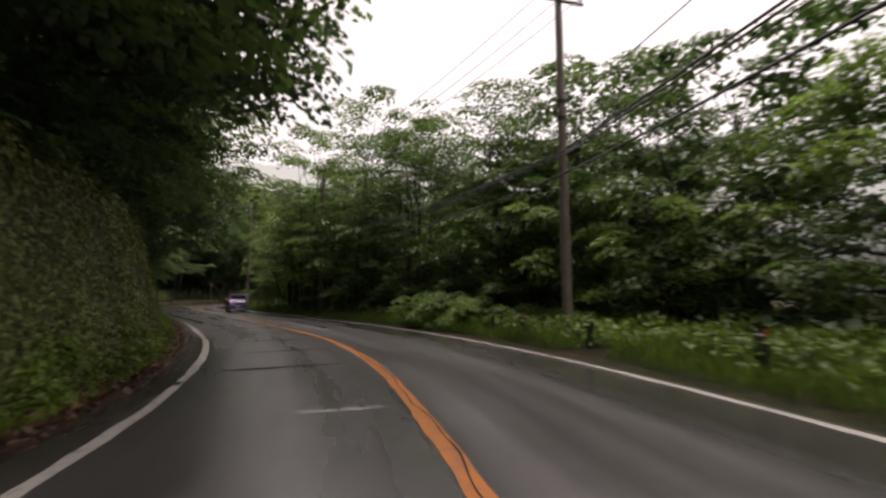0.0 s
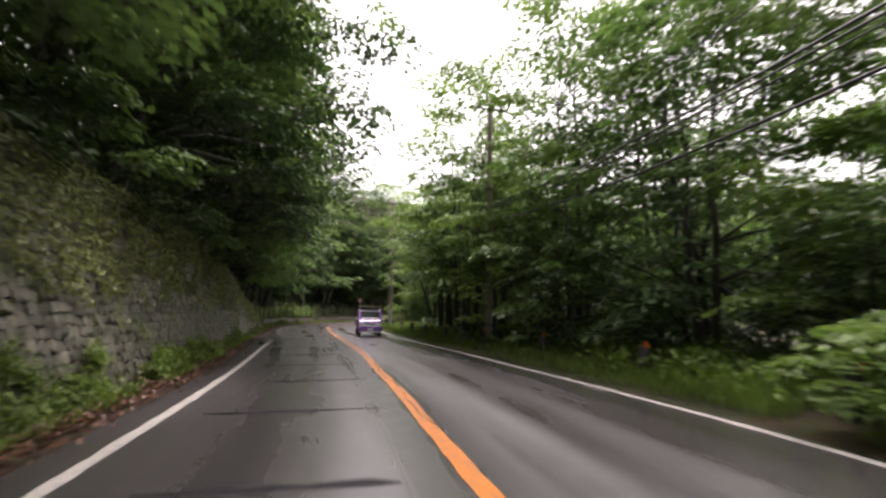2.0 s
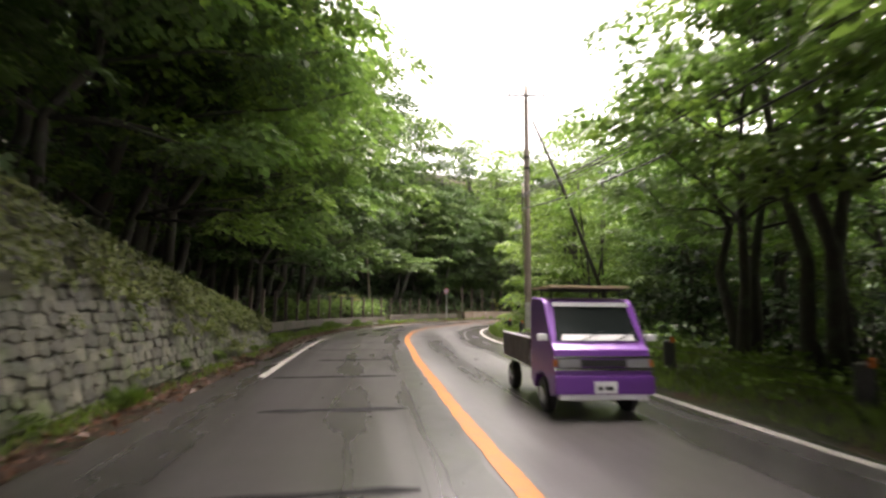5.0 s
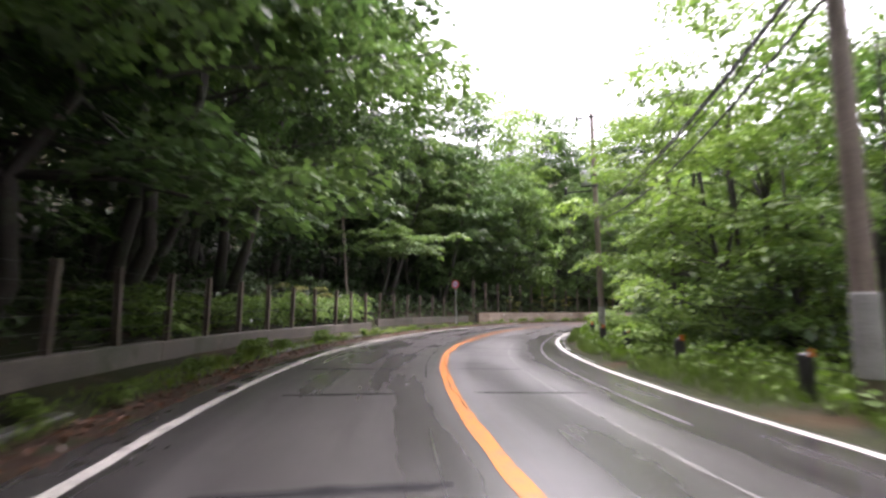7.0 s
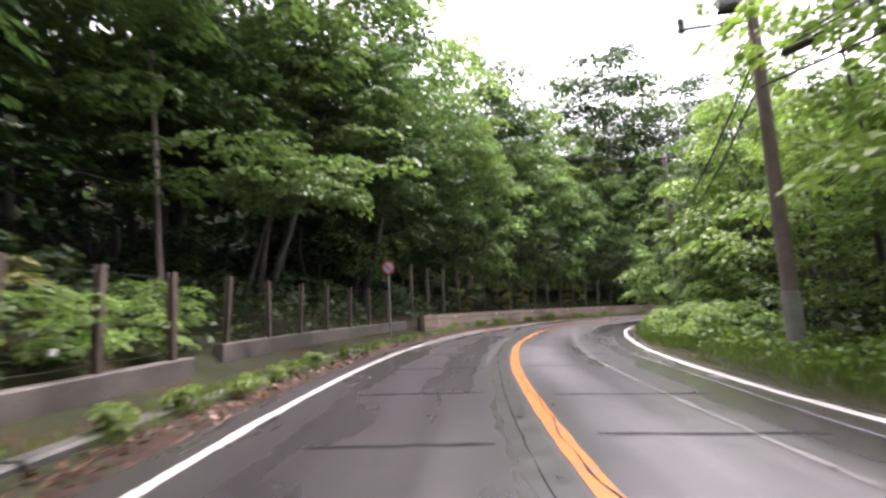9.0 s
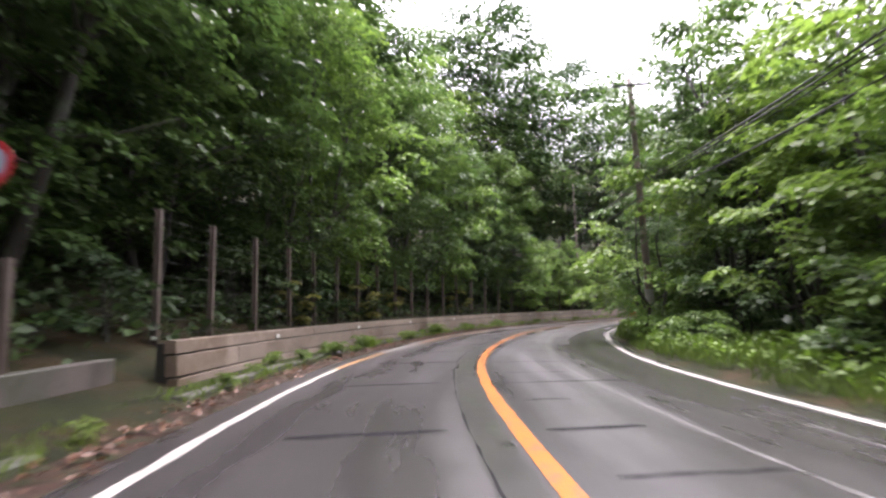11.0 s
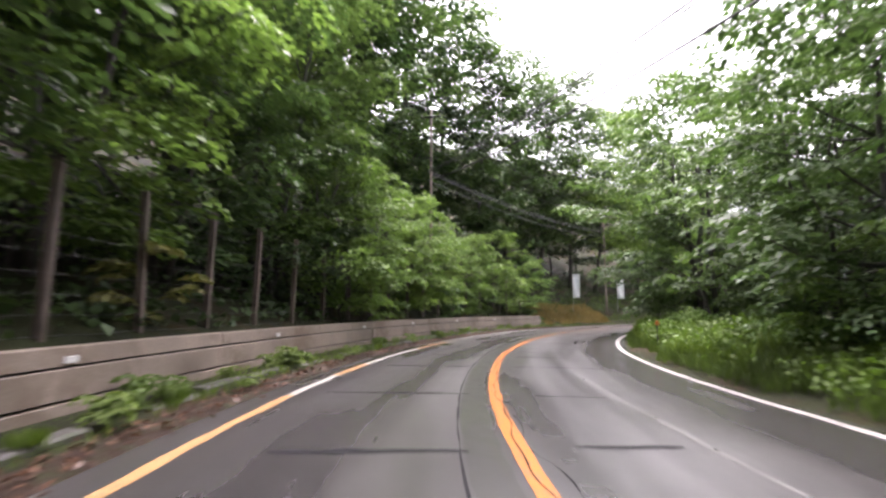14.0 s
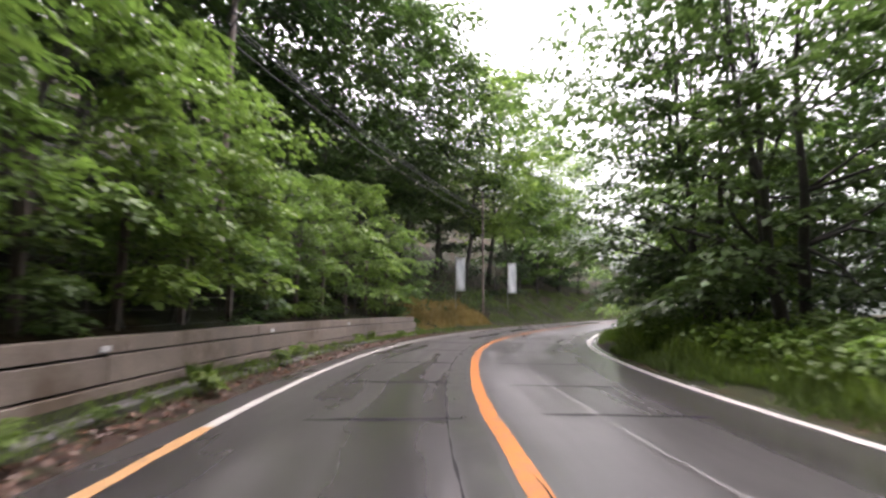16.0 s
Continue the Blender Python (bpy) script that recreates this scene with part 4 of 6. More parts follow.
# ---- seams, patches and joints of the old road surface ----
def crown_z(lat):
    return float(np.interp(lat, [-2.2, -0.6, 1.15, 3.0, 4.8], [0.0, 0.012, 0.02, 0.012, 0.0]))


def seam(s, l0, l1, width, material="tar", slant=0.0, seed=0, name="road_seam", label="dark tar-filled seam across the lane"):
    r = random.Random(seed)
    n = 9
    V = []
    for i in range(n):
        la = l0 + (l1 - l0) * i / (n - 1)
        w = width * r.uniform(0.55, 1.3) * (0.4 if i in (0, n - 1) else 1)
        sc = s + slant * (la - l0) + r.uniform(-0.02, 0.02)
        V += [at(sc - w / 2, la, crown_z(la) + 0.005), at(sc + w / 2, la, crown_z(la) + 0.005)]
    F = [(2 * i, 2 * i + 2, 2 * i + 3, 2 * i + 1) for i in range(n - 1)]
    tagged(new(name, mesh_from(name, V, F, material)), label, "road seam", kind="structure")


r_ = random.Random(41)
seam(5.85, -0.5, 0.52, 0.10, "pale_joint", seed=1)
for s in (9.6, 12.4, 15.4, 18.3, 21.2, 24.1, 27.0, 29.9, 32.85, 35.8, 38.7, 41.6, 44.6, 47.5, 50.4, 53.3, 57.2, 60.2, 63.4, 66.1, 69.6, 72.3, 75.2, 78.1, 81.0, 84.2,
          87.6, 91.0, 94.0, 96.8, 100.1, 103.2, 106.4, 109.6, 113.3, 116.2, 119.1, 122.0, 124.9, 128.0, 131.5, 135.0, 139.0):
    wide = (0.15 if r_.random() < 0.5 else 0.10) * (1.35 if s < 54 else 1.0)
    seam(s, r_.uniform(-1.9, -1.1), r_.uniform(0.35, 0.75), wide, slant=r_.uniform(-0.03, 0.03), seed=int(s * 10))
    if s > 54:
        seam(s + r_.uniform(-0.3, 0.3), 1.35 + r_.uniform(0, 0.3), r_.uniform(2.2, 4.2), wide * 0.8, slant=r_.uniform(-0.05, 0.05), seed=int(s * 10) + 3)
        if r_.random() < 0.5:
            seam(s + 1.4 + r_.uniform(-0.3, 0.3), 1.4 + r_.uniform(0, 0.3), r_.uniform(2.0, 3.4), 0.06, seed=int(s * 10) + 5)
JOINT = table([(0, 0.52), (30, 0.4), (52, 0.55), (58, 0.86), (74, 0.86), (92, 0.52), (122, 0.44), (150, 0.44)])
line("road_joint", [(4, 30), (31, 55)], JOINT, 0.016, "old_asphalt", "faint joint along the lane", z=0.012, ragged=0.006, seed=21)
line("road_joint", [(59, 150)], JOINT, 0.018, "tar", "dark open joint along the lane", z=0.012, ragged=0.012, seed=21)
line("road_strip", [(-14, 30), (32, 50), (60, 100), (101, 150)], lambda s: centre_lat(s) - 0.34, 0.36, "old_asphalt", "strip of older darker asphalt along the line", z=0.0105, ragged=0.025, seed=22)
line("pale_line", [(46, 150)], table([(46, 2.7), (57, 2.93), (70, 3.15), (98, 2.88), (108, 2.95), (122, 2.32), (135, 1.9), (150, 1.9)]), 0.07, "faint_joint", "pale worn joint in the asphalt", z=0.012, ragged=0.02, seed=23)
line("pale_line_second", [(55, 84)], table([(55, 3.8), (63, 4.05), (73, 4.3), (84, 4.2)]), 0.05, "faint_joint", "pale worn joint in the asphalt", z=0.012, ragged=0.015, seed=24)
line("line_crack", [(-8, 12), (20, 37), (56, 74), (90, 120)], lambda s: centre_lat(s) + 0.03 + 0.035 * math.sin(s * 1.7) + 0.02 * math.sin(s * 5.1), 0.014, "tar", "dark crack in the centre line", z=0.019, step=0.25, ragged=0.006, seed=25)
line("edge_crack", [(28, 36), (94, 108)], lambda s: centre_lat(s) + 0.22 + 0.09 * math.sin(s * 1.1) + 0.05 * math.sin(s * 3.7), 0.011, "tar", "dark crack beside the centre line", z=0.012, step=0.25, ragged=0.01, seed=26)


# ---- mossy stone retaining wall ----
BATTER = 0.27


def wall_at(s, z, out=0.0):
    return at(s, -3.5 - BATTER * z + out, z)


def build_stone_wall():
    back = ribbon("wall_stone", -14, 52, [-3.52, lambda s: -3.52 - BATTER * wall_top(s), lambda s: -4.2 - BATTER * wall_top(s)],
                  [-0.1, wall_top, lambda s: wall_top(s) - 0.05], "mortar", 1.0)
    tagged(back, "high retaining wall of rough grey stones, mossy and wet", "wall", kind="structure")
    rng = np.random.default_rng(3)
    kinds = []
    for k in range(10):
        n = 8
        a = 0.4 + np.linspace(0, 2 * math.pi, n, endpoint=False) + rng.uniform(-0.2, 0.2, n)
        rx, rz = 0.5 * rng.uniform(0.86, 1.08, n), 0.5 * rng.uniform(0.86, 1.08, n)
        ox, oz = np.sign(np.cos(a)) * np.abs(np.cos(a)) ** 0.55 * rx, np.sign(np.sin(a)) * np.abs(np.sin(a)) ** 0.55 * rz
        V = [(x * 1.14, -0.02, z * 1.14) for x, z in zip(ox, oz)]
        V += [(x * 0.98 + rng.uniform(-0.04, 0.04), rng.uniform(0.045, 0.085), z * 0.98 + rng.uniform(-0.04, 0.04)) for x, z in zip(ox, oz)]
        V += [(rng.uniform(-0.2, 0.2), rng.uniform(0.07, 0.10), rng.uniform(-0.2, 0.2))]
        F = [(i, (i + 1) % n, n + (i + 1) % n, n + i) for i in range(n)] + [(n + i, n + (i + 1) % n, 2 * n) for i in range(n)]
        F = [tuple(reversed(f)) for f in F]
        kinds.append((np.array(V), F))
    meshes = [mesh_from("stone", V, F, "stone") for V, F in kinds]
    JV, JF, off, count = [], [], 0, 0
    row_h, col_w = 0.165, 0.21
    tilt = math.degrees(math.atan(BATTER))
    for row in range(23):
        z = 0.02 + row * row_h
        s = -13 + (row % 2) * col_w / 2
        while s < 51.8:
            w = col_w * rng.uniform(0.7, 1.35)
            zz = z + rng.uniform(-0.03, 0.03)
            s += w
            if zz > wall_top(s) - 0.08:
                continue
            k = int(rng.integers(10))
            p = wall_at(s - w / 2, zz, 0.01 + rng.uniform(-0.02, 0.025))
            # local y points out of the wall, to the road
            m = pose(p.x, p.y, p.z, 0, 0, heading(s) - 90) @ pose(0, 0, 0, tilt, 0, 0) @ pose(0, 0, 0, 0, rng.uniform(-14, 14), 0) @ Matrix.Diagonal((w * rng.uniform(0.85, 1.05), rng.uniform(0.06, 0.34), row_h * rng.uniform(0.8, 1.2), 1))
            if 13.5 < s < 20.5 and count < 300 and zz < 3.0:
                ob = new("stone", meshes[k])
                ob.parent = back
                ob.matrix_basis = m
                count += 1
            else:
                M = np.array(m)
                V = kinds[k][0] @ M[:3, :3].T + M[:3, 3]
                JV.append(V)
                JF += [tuple(i + off for i in f) for f in kinds[k][1]]
                off += len(V)
    me = mesh_from("stone_courses", np.concatenate(JV), JF, "stone_rest")
    ob = part("stone_courses", me, "stone_rest", back)
    tagged(ob, kind="stuff")


def stone_rest():
    m = MATS["stone"].copy()
    nt = m.node_tree
    oi = next(n for n in nt.nodes if n.type == 'OBJECT_INFO')
    geo = nt.nodes.new("ShaderNodeNewGeometry")
    for l in list(oi.outputs["Random"].links):
        nt.links.new(geo.outputs["Random Per Island"], l.to_socket)
    MATS["stone_rest"] = m


stone_rest()
build_stone_wall()


def build_ivy():
    """Moss, ferns and creepers on the stones: thick at the top, in patches below."""
    rng = np.random.default_rng(8)
    P, N = [], []
    for _ in range(150000):
        s = rng.uniform(-8, 52)
        z = rng.uniform(0.0, 1.0) * wall_top(s) + 0.05
        f = 0.5 * noise.fractal((s * 0.35, z * 0.8, 2.0), 1.0, 2.0, 3) + 0.6 * noise.fractal((s * 1.5, z * 1.9, 6.0), 1.0, 2.0, 2) + 0.45 * noise.noise((s * 4.5, z * 4.0, 3.0))
        g = f + (0.75 if s < 22 else 1.5) * (z / wall_top(s) - 0.60) + (0.85 if s < 12 else 0.45 if s < 15 else 0.20 if s < 24 else 0.08) + (0.3 if z < 0.35 else 0)
        if g < 0.06 or rng.uniform() > 0.75:
            continue
        p = wall_at(s, z, 0.10 + abs(rng.normal(0, 0.06)) + 0.10 * max(0, z - 2.4))
        q = wall_at(s, z, 1.0) - wall_at(s, z, 0.0)
        P.append(p)
        N.append((q.x, q.y, 0.6))
    P, N = np.array([tuple(p) for p in P]), np.array(N)
    D = np.tile([0, 0, -1.0], (len(P), 1))
    V, F = leaves(rng, P, N, D, 0.072, 0.55, 0.75)
    ob = new("wall_ivy", leaf_mesh("wall_ivy", V, F, "ivy"))
    tagged(ob, "moss and small creepers growing over the stone wall", "ivy", kind="stuff")


def build_wall_ferns():
    """Leafy clumps that grow out of the joints at the foot of the stones."""
    rng = np.random.default_rng(29)
    P, N, D = [], [], []
    for s0, s1, n, top in ((4.0, 13.5, 34, 0.75), (13.5, 19.0, 9, 0.35), (19.4, 22.6, 18, 1.1), (24.0, 38.0, 20, 0.6)):
        for _ in range(n):
            s, z, w = rng.uniform(s0, s1), top * rng.uniform(0.05, 1.0) ** 1.4, rng.uniform(0.14, 0.30)
            for _ in range(int(260 * w / 0.22)):
                d = rng.normal(0, 0.5, 3) * w
                p = wall_at(s + d[0], max(0.04, z + d[1] * 0.9), 0.10 + abs(d[2]) * 0.9)
                q = wall_at(s, z, 1.0) - wall_at(s, z, 0.0)
                P.append(tuple(p))
                N.append((q.x * 0.6, q.y * 0.6, 1.0))
                D.append((q.x + rng.normal(0, 0.5), q.y + rng.normal(0, 0.5), -0.5))
    V, F = leaves(rng, np.array(P), np.array(N), np.array(D), 0.085, 0.5, 0.6)
    ob = new("wall_ferns", leaf_mesh("wall_ferns", V, F, "weeds"))
    tagged(ob, "fresh green ferns at the foot of the stone wall", "fern", kind="stuff")


build_ivy()
build_wall_ferns()


# ---- low concrete walls, panel wall, kerb ----
def section(name, parent, s0, s1, face, z0, z1, thick, material, chamfer=0.02, lean=0.0, n=4, label=""):
    """A solid stretch of wall that follows the road, with chamfered top edges and closed ends."""
    f0 = face if callable(face) else (lambda s: face)
    prof = [(0.0, z0), (-lean * (z1 - z0), z1 - chamfer), (-lean * (z1 - z0) - chamfer, z1),
            (-thick + chamfer, z1), (-thick, z1 - chamfer), (-thick, z0)]
    V, F = [], []
    k = len(prof)
    for i in range(n + 1):
        s = s0 + (s1 - s0) * i / n
        V += [at(s, f0(s) + la, z) for la, z in prof]
    for i in range(n):
        for j in range(k):
            a, b = i * k + j, i * k + (j + 1) % k
            F.append((a, a + k, b + k, b))
    F.append(tuple(range(k)))
    F.append(tuple(reversed(range(n * k, n * k + k))))
    return part(name, mesh_from(name, V, F, material), material, parent, label)


def structure(name, label, category):
    return tagged(new(name), label, category, kind="structure")


low_face = table([(50, -4.75), (59, -4.70), (73.3, -4.66)])
low_top = table([(50, 0.62), (59, 0.61), (66, 0.555), (73.3, 0.525)])
w1 = structure("wall_low", "low stained concrete wall under the fence", "wall")
for a, b in ((50.5, 55.2), (55.22, 60.0), (60.02, 64.8), (64.82, 69.6), (69.62, 73.3)):
    section("wall_section", w1, a, b, low_face, -0.15, low_top((a + b) / 2) + 0.008 * math.sin(a), 0.24, "old_concrete")
w2 = structure("wall_low_second", "low stained concrete wall under the fence", "wall")
for a, b in ((74.7, 78.8), (78.82, 82.9), (82.92, 86.9)):
    section("wall_section", w2, a, b, -4.98, -0.15, 0.66, 0.24, "old_concrete")
w3 = structure("wall_panels", "brown-grey concrete retaining wall laid in three courses", "wall")
section("wall_core", w3, 87.45, 140.3, -4.37, -0.15, 0.85, 0.30, "dark_gap", n=40)
r_ = random.Random(9)
for c in range(3):
    z0 = -0.12 + 0.395 * c if c else -0.15
    z1 = (0.238, 0.633, 0.90)[c]
    s = 87.4
    while s < 140.3:
        L = min(r_.uniform(1.9, 2.3), 140.4 - s)
        if L < 0.4:
            break
        section("panel", w3, s, s + L - 0.006, -4.20 - 0.04 * c + r_.uniform(-0.008, 0.008), z0, z1 + r_.uniform(-0.004, 0.004), 0.22, "panel_concrete", 0.012, 0.06, 2)
        s += L
for s in (91.3, 96.7, 102.1, 107.5, 112.9, 118.2, 122.9, 128.3, 133.7):
    q = at(s, -4.175 - 0.080, 0.74)
    bm = bmesh.new()
    box(bm, (0.20, 0.02, 0.085), bevel=0.008, segs=1)
    tg = part("reflector_plate", bm, "plate_white", w3, "small white reflector plate")
    tg.matrix_basis = pose(q.x, q.y, q.z, 0, 0, heading(s) + 90)
kb = structure("kerb", "broken grey concrete kerb pieces with soil between", "kerb")
s = 50.0
while s < 141:
    L = r_.uniform(0.9, 1.6)
    if r_.random() < 0.8:
        section("kerb_piece", kb, s, s + L - 0.03, -3.42 + r_.uniform(-0.05, 0.05), -0.1, 0.11 + r_.uniform(-0.04, 0.05), 0.26, "kerb_stone", 0.03, 0.0, 2)
    s += L


# ---- fences ----
def post_mesh(h, w=0.12, d=0.10):
    bm = bmesh.new()
    box(bm, (w, 0.024, h), (0, d / 2, h / 2), bevel=0.006, segs=1)
    box(bm, (w, 0.024, h), (0, -d / 2, h / 2), bevel=0.006, segs=1)
    box(bm, (0.03, d, h - 0.01), (0, 0, h / 2))
    me = bpy.data.meshes.new("post")
    bm.to_mesh(me)
    bm.free()
    me.materials.append(MATS["fence_post"])
    return me


def cable_between(name, pts, radius, material="cable", sides=5):
    bm = bmesh.new()
    tube(bm, pts, [radius] * len(pts), sides)
    me = bpy.data.meshes.new(name)
    bm.to_mesh(me)
    bm.free()
    me.materials.append(MATS[material])
    return me


def fence(stations, lat, z0, h, wires, label, seed):
    f = tagged(new("fence"), label, "fence")
    me = post_mesh(h)
    r = random.Random(seed)
    la = lat if callable(lat) else (lambda s: lat)
    for s in stations:
        p = part("post", me, "fence_post", f)
        q = at(s, la(s), z0)
        p.matrix_basis = pose(q.x, q.y, q.z, r.uniform(-1.5, 1.5), r.uniform(-1.5, 1.5), heading(s) + 90)
    for k in range(wires):
        z = z0 + h * (0.12 + 0.82 * k / (wires - 1))
        pts = [at(s + d, la(s + d) + 0.02, z - (0.02 if d else 0)) for s, e in zip(stations, stations[1:]) for d in (0, (e - s) / 2)] + [at(stations[-1], la(stations[-1]) + 0.02, z)]
        part("wire", cable_between("wire", pts, 0.004, "old_wire", 4), "old_wire", f)
    return f


fence_low = fence([52.5, 54.1, 55.65, 57.2, 58.75, 60.3, 61.85, 63.4, 64.95, 66.5, 68.15, 69.85, 71.3, 72.85], lambda s: low_face(s) - 0.12, 0.50, 1.55, 6, "wire fence on brown concrete posts along the low wall", 1)
for s in (64.0, 70.6):
    q = at(s, low_face(s) - 0.08, 0.90)
    bm = bmesh.new()
    box(bm, (0.11, 0.012, 0.09), bevel=0.004, segs=1)
    tg = part("tag", bm, "plate_white", fence_low, "small white tag wired to the fence")
    tg.matrix_basis = pose(q.x, q.y, q.z, 0, 8, heading(s) + 90)
fence([74.95, 76.75, 78.4, 80.05, 81.75, 83.4, 85.1], -5.10, 0.62, 1.50, 6, "wire fence on dark concrete posts along the low wall", 2)
fence([88.5, 90.3, 92.1, 93.9, 95.5, 97.1, 98.95] + [100.95 + 1.82 * k for k in range(22)], -5.45, 0.62, 2.95, 9, "tall wire fence on brown posts behind the retaining wall", 3)


# ---- guard posts on the verge ----
def guard_post(first=[]):
    if not first:
        g = thing("guard_post", "short black roadside post with an orange reflector", "post", "guard posts on the verge")
        bm = bmesh.new()
        tube(bm, [(0, 0, -0.3), (0, 0, 0.62), (0, 0, 0.68), (0, 0, 0.70)], [0.108, 0.108, 0.10, 0.06], 14)
        part("shaft", bm, "black_post", g, smooth=False)
        bm = bmesh.new()
        box(bm, (0.09, 0.02, 0.12), (0, -0.112, 0.71), bevel=0.008)
        part("reflector", bm, "reflector", g, "orange reflector plate")
        first.append(g)
    return first[0]


gp = guard_post()
GUARD = [2.2, 5.9, 9.65, 12.35, 15.85, 19.2, 23.1, 27.2, 31.6, 36.05, 40.0, 44.1, 48.1, 52.3, 56.0, 59.8, 63.6, 67.3, 71.1]
for i, s in enumerate(GUARD):
    p = at(s, right_lat(s) + 1.4, 0.05)
    m = pose(p.x, p.y, p.z, 0, 0, heading(s))
    if i == 0:
        gp.matrix_basis = m
    else:
        copy_thing(gp, m)
for s in (6.7, 13.5, 14.0):
    p = at(s, right_lat(s) + 1.45, 0.05)
    sp = thing("slim_post", "slim dark post holding the guard wires", "post", "slim posts between the guard posts", m=pose(p.x, p.y, p.z, 0, 0, heading(s)))
    bm = bmesh.new()
    tube(bm, [(0, 0, -0.3), (0, 0, 0.62), (0, 0, 0.64)], [0.045, 0.042, 0.03], 10)
    part("shaft", bm, "black_post", sp)
    for z in (0.28, 0.50):
        bm = bmesh.new()
        box(bm, (0.04, 0.05, 0.03), (0, -0.05, z), bevel=0.006, segs=1)
        part("clip", bm, "old_wire", sp, "small steel wire clip")
for z in (0.28, 0.50):
    pts = []
    for a, b in zip(GUARD, GUARD[1:]):
        for u in (0.0, 0.5):
            s = a + (b - a) * u
            pts.append(at(s, right_lat(s) + 1.52, 0.05 + z - (0.03 if u else 0)))
    w = new("guard_wire", cable_between("guard_wire", pts, 0.007, "cable", 4))
    tagged(w, "thin dark wire strung along the guard posts", "wire")


def delineator(s, lat, h):
    p = at(s, lat, ground_z(s, lat))
    d = thing("delineator", "slim dark post with a round orange reflector", "delineator", "delineators", m=pose(p.x, p.y, p.z, 0, 0, heading(s)))
    bm = bmesh.new()
    tube(bm, [(0, 0, -0.2), (0, 0, h)], [0.025, 0.025], 8)
    part("shaft", bm, "black_post", d)
    bm = bmesh.new()
    bmesh.ops.create_cone(bm, cap_ends=True, segments=20, radius1=0.075, radius2=0.07, depth=0.03, matrix=pose(0, -0.035, h - 0.04, 90, 0, 0))
    part("reflector", bm, "reflector", d, "round orange reflector")


delineator(101.2, 6.2, 0.95)
delineator(118.4, 5.6, 0.95)
delineator(107.5, 6.0, 0.85)

# ---- utility poles and cables ----
def utility_pole(x, y, h, leanx=0.0, leany=0.0, arms=((0.35, 1.5, True),), wrap=None, turn=0.0, transformer=False, thin=False, ground=0.0, stay=False, label="weathered brown concrete utility pole with crossarm"):
    """arms: drop below the top, length, with insulators."""
    r0, r1 = (0.10, 0.07) if thin else (0.148, 0.098)
    t = thing("utility_pole", label, "utility pole", m=pose(x, y, ground, leanx, leany, turn))
    bm = bmesh.new()
    n = 10
    tube(bm, [(0, 0, -0.5 + (h + 0.5) * k / n) for k in range(n + 1)], [r0 + (r1 - r0) * k / n for k in range(n + 1)], 16)
    part("shaft", bm, "pole_concrete", t, smooth=True)
    if wrap:
        bm = bmesh.new()
        tube(bm, [(0, 0, wrap[0]), (0, 0, wrap[0] + 0.02), (0, 0, wrap[1] - 0.02), (0, 0, wrap[1])], [r0 + 0.004, r0 + 0.014, r0 + 0.012, r0 + 0.004], 16)
        part("wrap", bm, "pole_wrap", t, "pale grey protective sleeve")
    if stay:
        bm = bmesh.new()
        tube(bm, [(0.3, 0.1, h - 1.6), (1.6, 0.2, h - 4.6), (4.2, 0.5, -0.4)], [0.06, 0.075, 0.085], 10)
        part("stay", bm, "bark", t, "dark wooden strut propping the pole", smooth=True)
    for k, (drop, L, ins) in enumerate(arms):
        bm = bmesh.new()
        box(bm, (L, 0.075, 0.075), (0, -r1 - 0.04, h - drop), bevel=0.006, segs=1)
        arm = part("crossarm", bm, "black_post", t, "dark steel crossarm")
        if ins:
            for u in (-0.45, 0.0 if L > 1.2 else 0.2, 0.45):
                bm = bmesh.new()
                tube(bm, [(u * L, -r1 - 0.04, h - drop + q) for q in (0.03, 0.07, 0.09, 0.14, 0.17, 0.2)], [0.018, 0.045, 0.03, 0.05, 0.03, 0.012], 10)
                part("insulator", bm, "pole_wrap", arm, "pale ribbed insulator")
    for z in (h - 3.4, h - 3.9):
        bm = bmesh.new()
        tube(bm, [(0, 0, z), (0, 0, z + 0.09)], [r0 * 0.98, r0 * 0.98], 14)
        part("band", bm, "black_post", t, "dark steel band")
    if transformer:
        bm = bmesh.new()
        tube(bm, [(-0.42, -0.05, h - 3.75 + q) for q in (0, 0.03, 0.1, 0.62, 0.7, 0.74)], [0.2, 0.235, 0.24, 0.24, 0.22, 0.1], 18)
        tk = part("transformer", bm, "galvanised", t, "grey pole transformer can")
        bm = bmesh.new()
        box(bm, (0.75, 0.07, 0.07), (-0.3, 0.0, h - 3.8), bevel=0.005, segs=1)
        part("bracket", bm, "black_post", tk, "dark bracket")
        bm = bmesh.new()
        box(bm, (1.5, 0.06, 0.06), (-0.75, 0.0, h - 4.05), bevel=0.005, segs=1)
        arm = part("crossarm", bm, "black_post", t, "dark side arm with a switch")
        bm = bmesh.new()
        tube(bm, [(-1.42, 0, h - 4.15 + q) for q in (0, 0.08, 0.16, 0.3, 0.38)], [0.05, 0.09, 0.06, 0.08, 0.03], 10)
        part("switch", bm, "black_post", arm)
    return t


POLES = [((20.5, -22.0), 10.5), ((12.2, 7.2), 10.2), ((-2.2, 25.1), 10.4), ((-17.1, 41.4), 11.3), ((-24.1, 56.8), 11.2), ((-23.8, 77.8), 10.5), ((-18.4, 108.9), 12.0), ((7.4, 121.7), 10.5)]


def pole_at(i, z, side=0.0):
    (x, y), h = POLES[i]
    a, b = POLES[max(0, i - 1)][0], POLES[min(len(POLES) - 1, i + 1)][0]
    t = (Vector(b) - Vector(a)).normalized()
    return Vector((x + t.y * side, y - t.x * side, z))


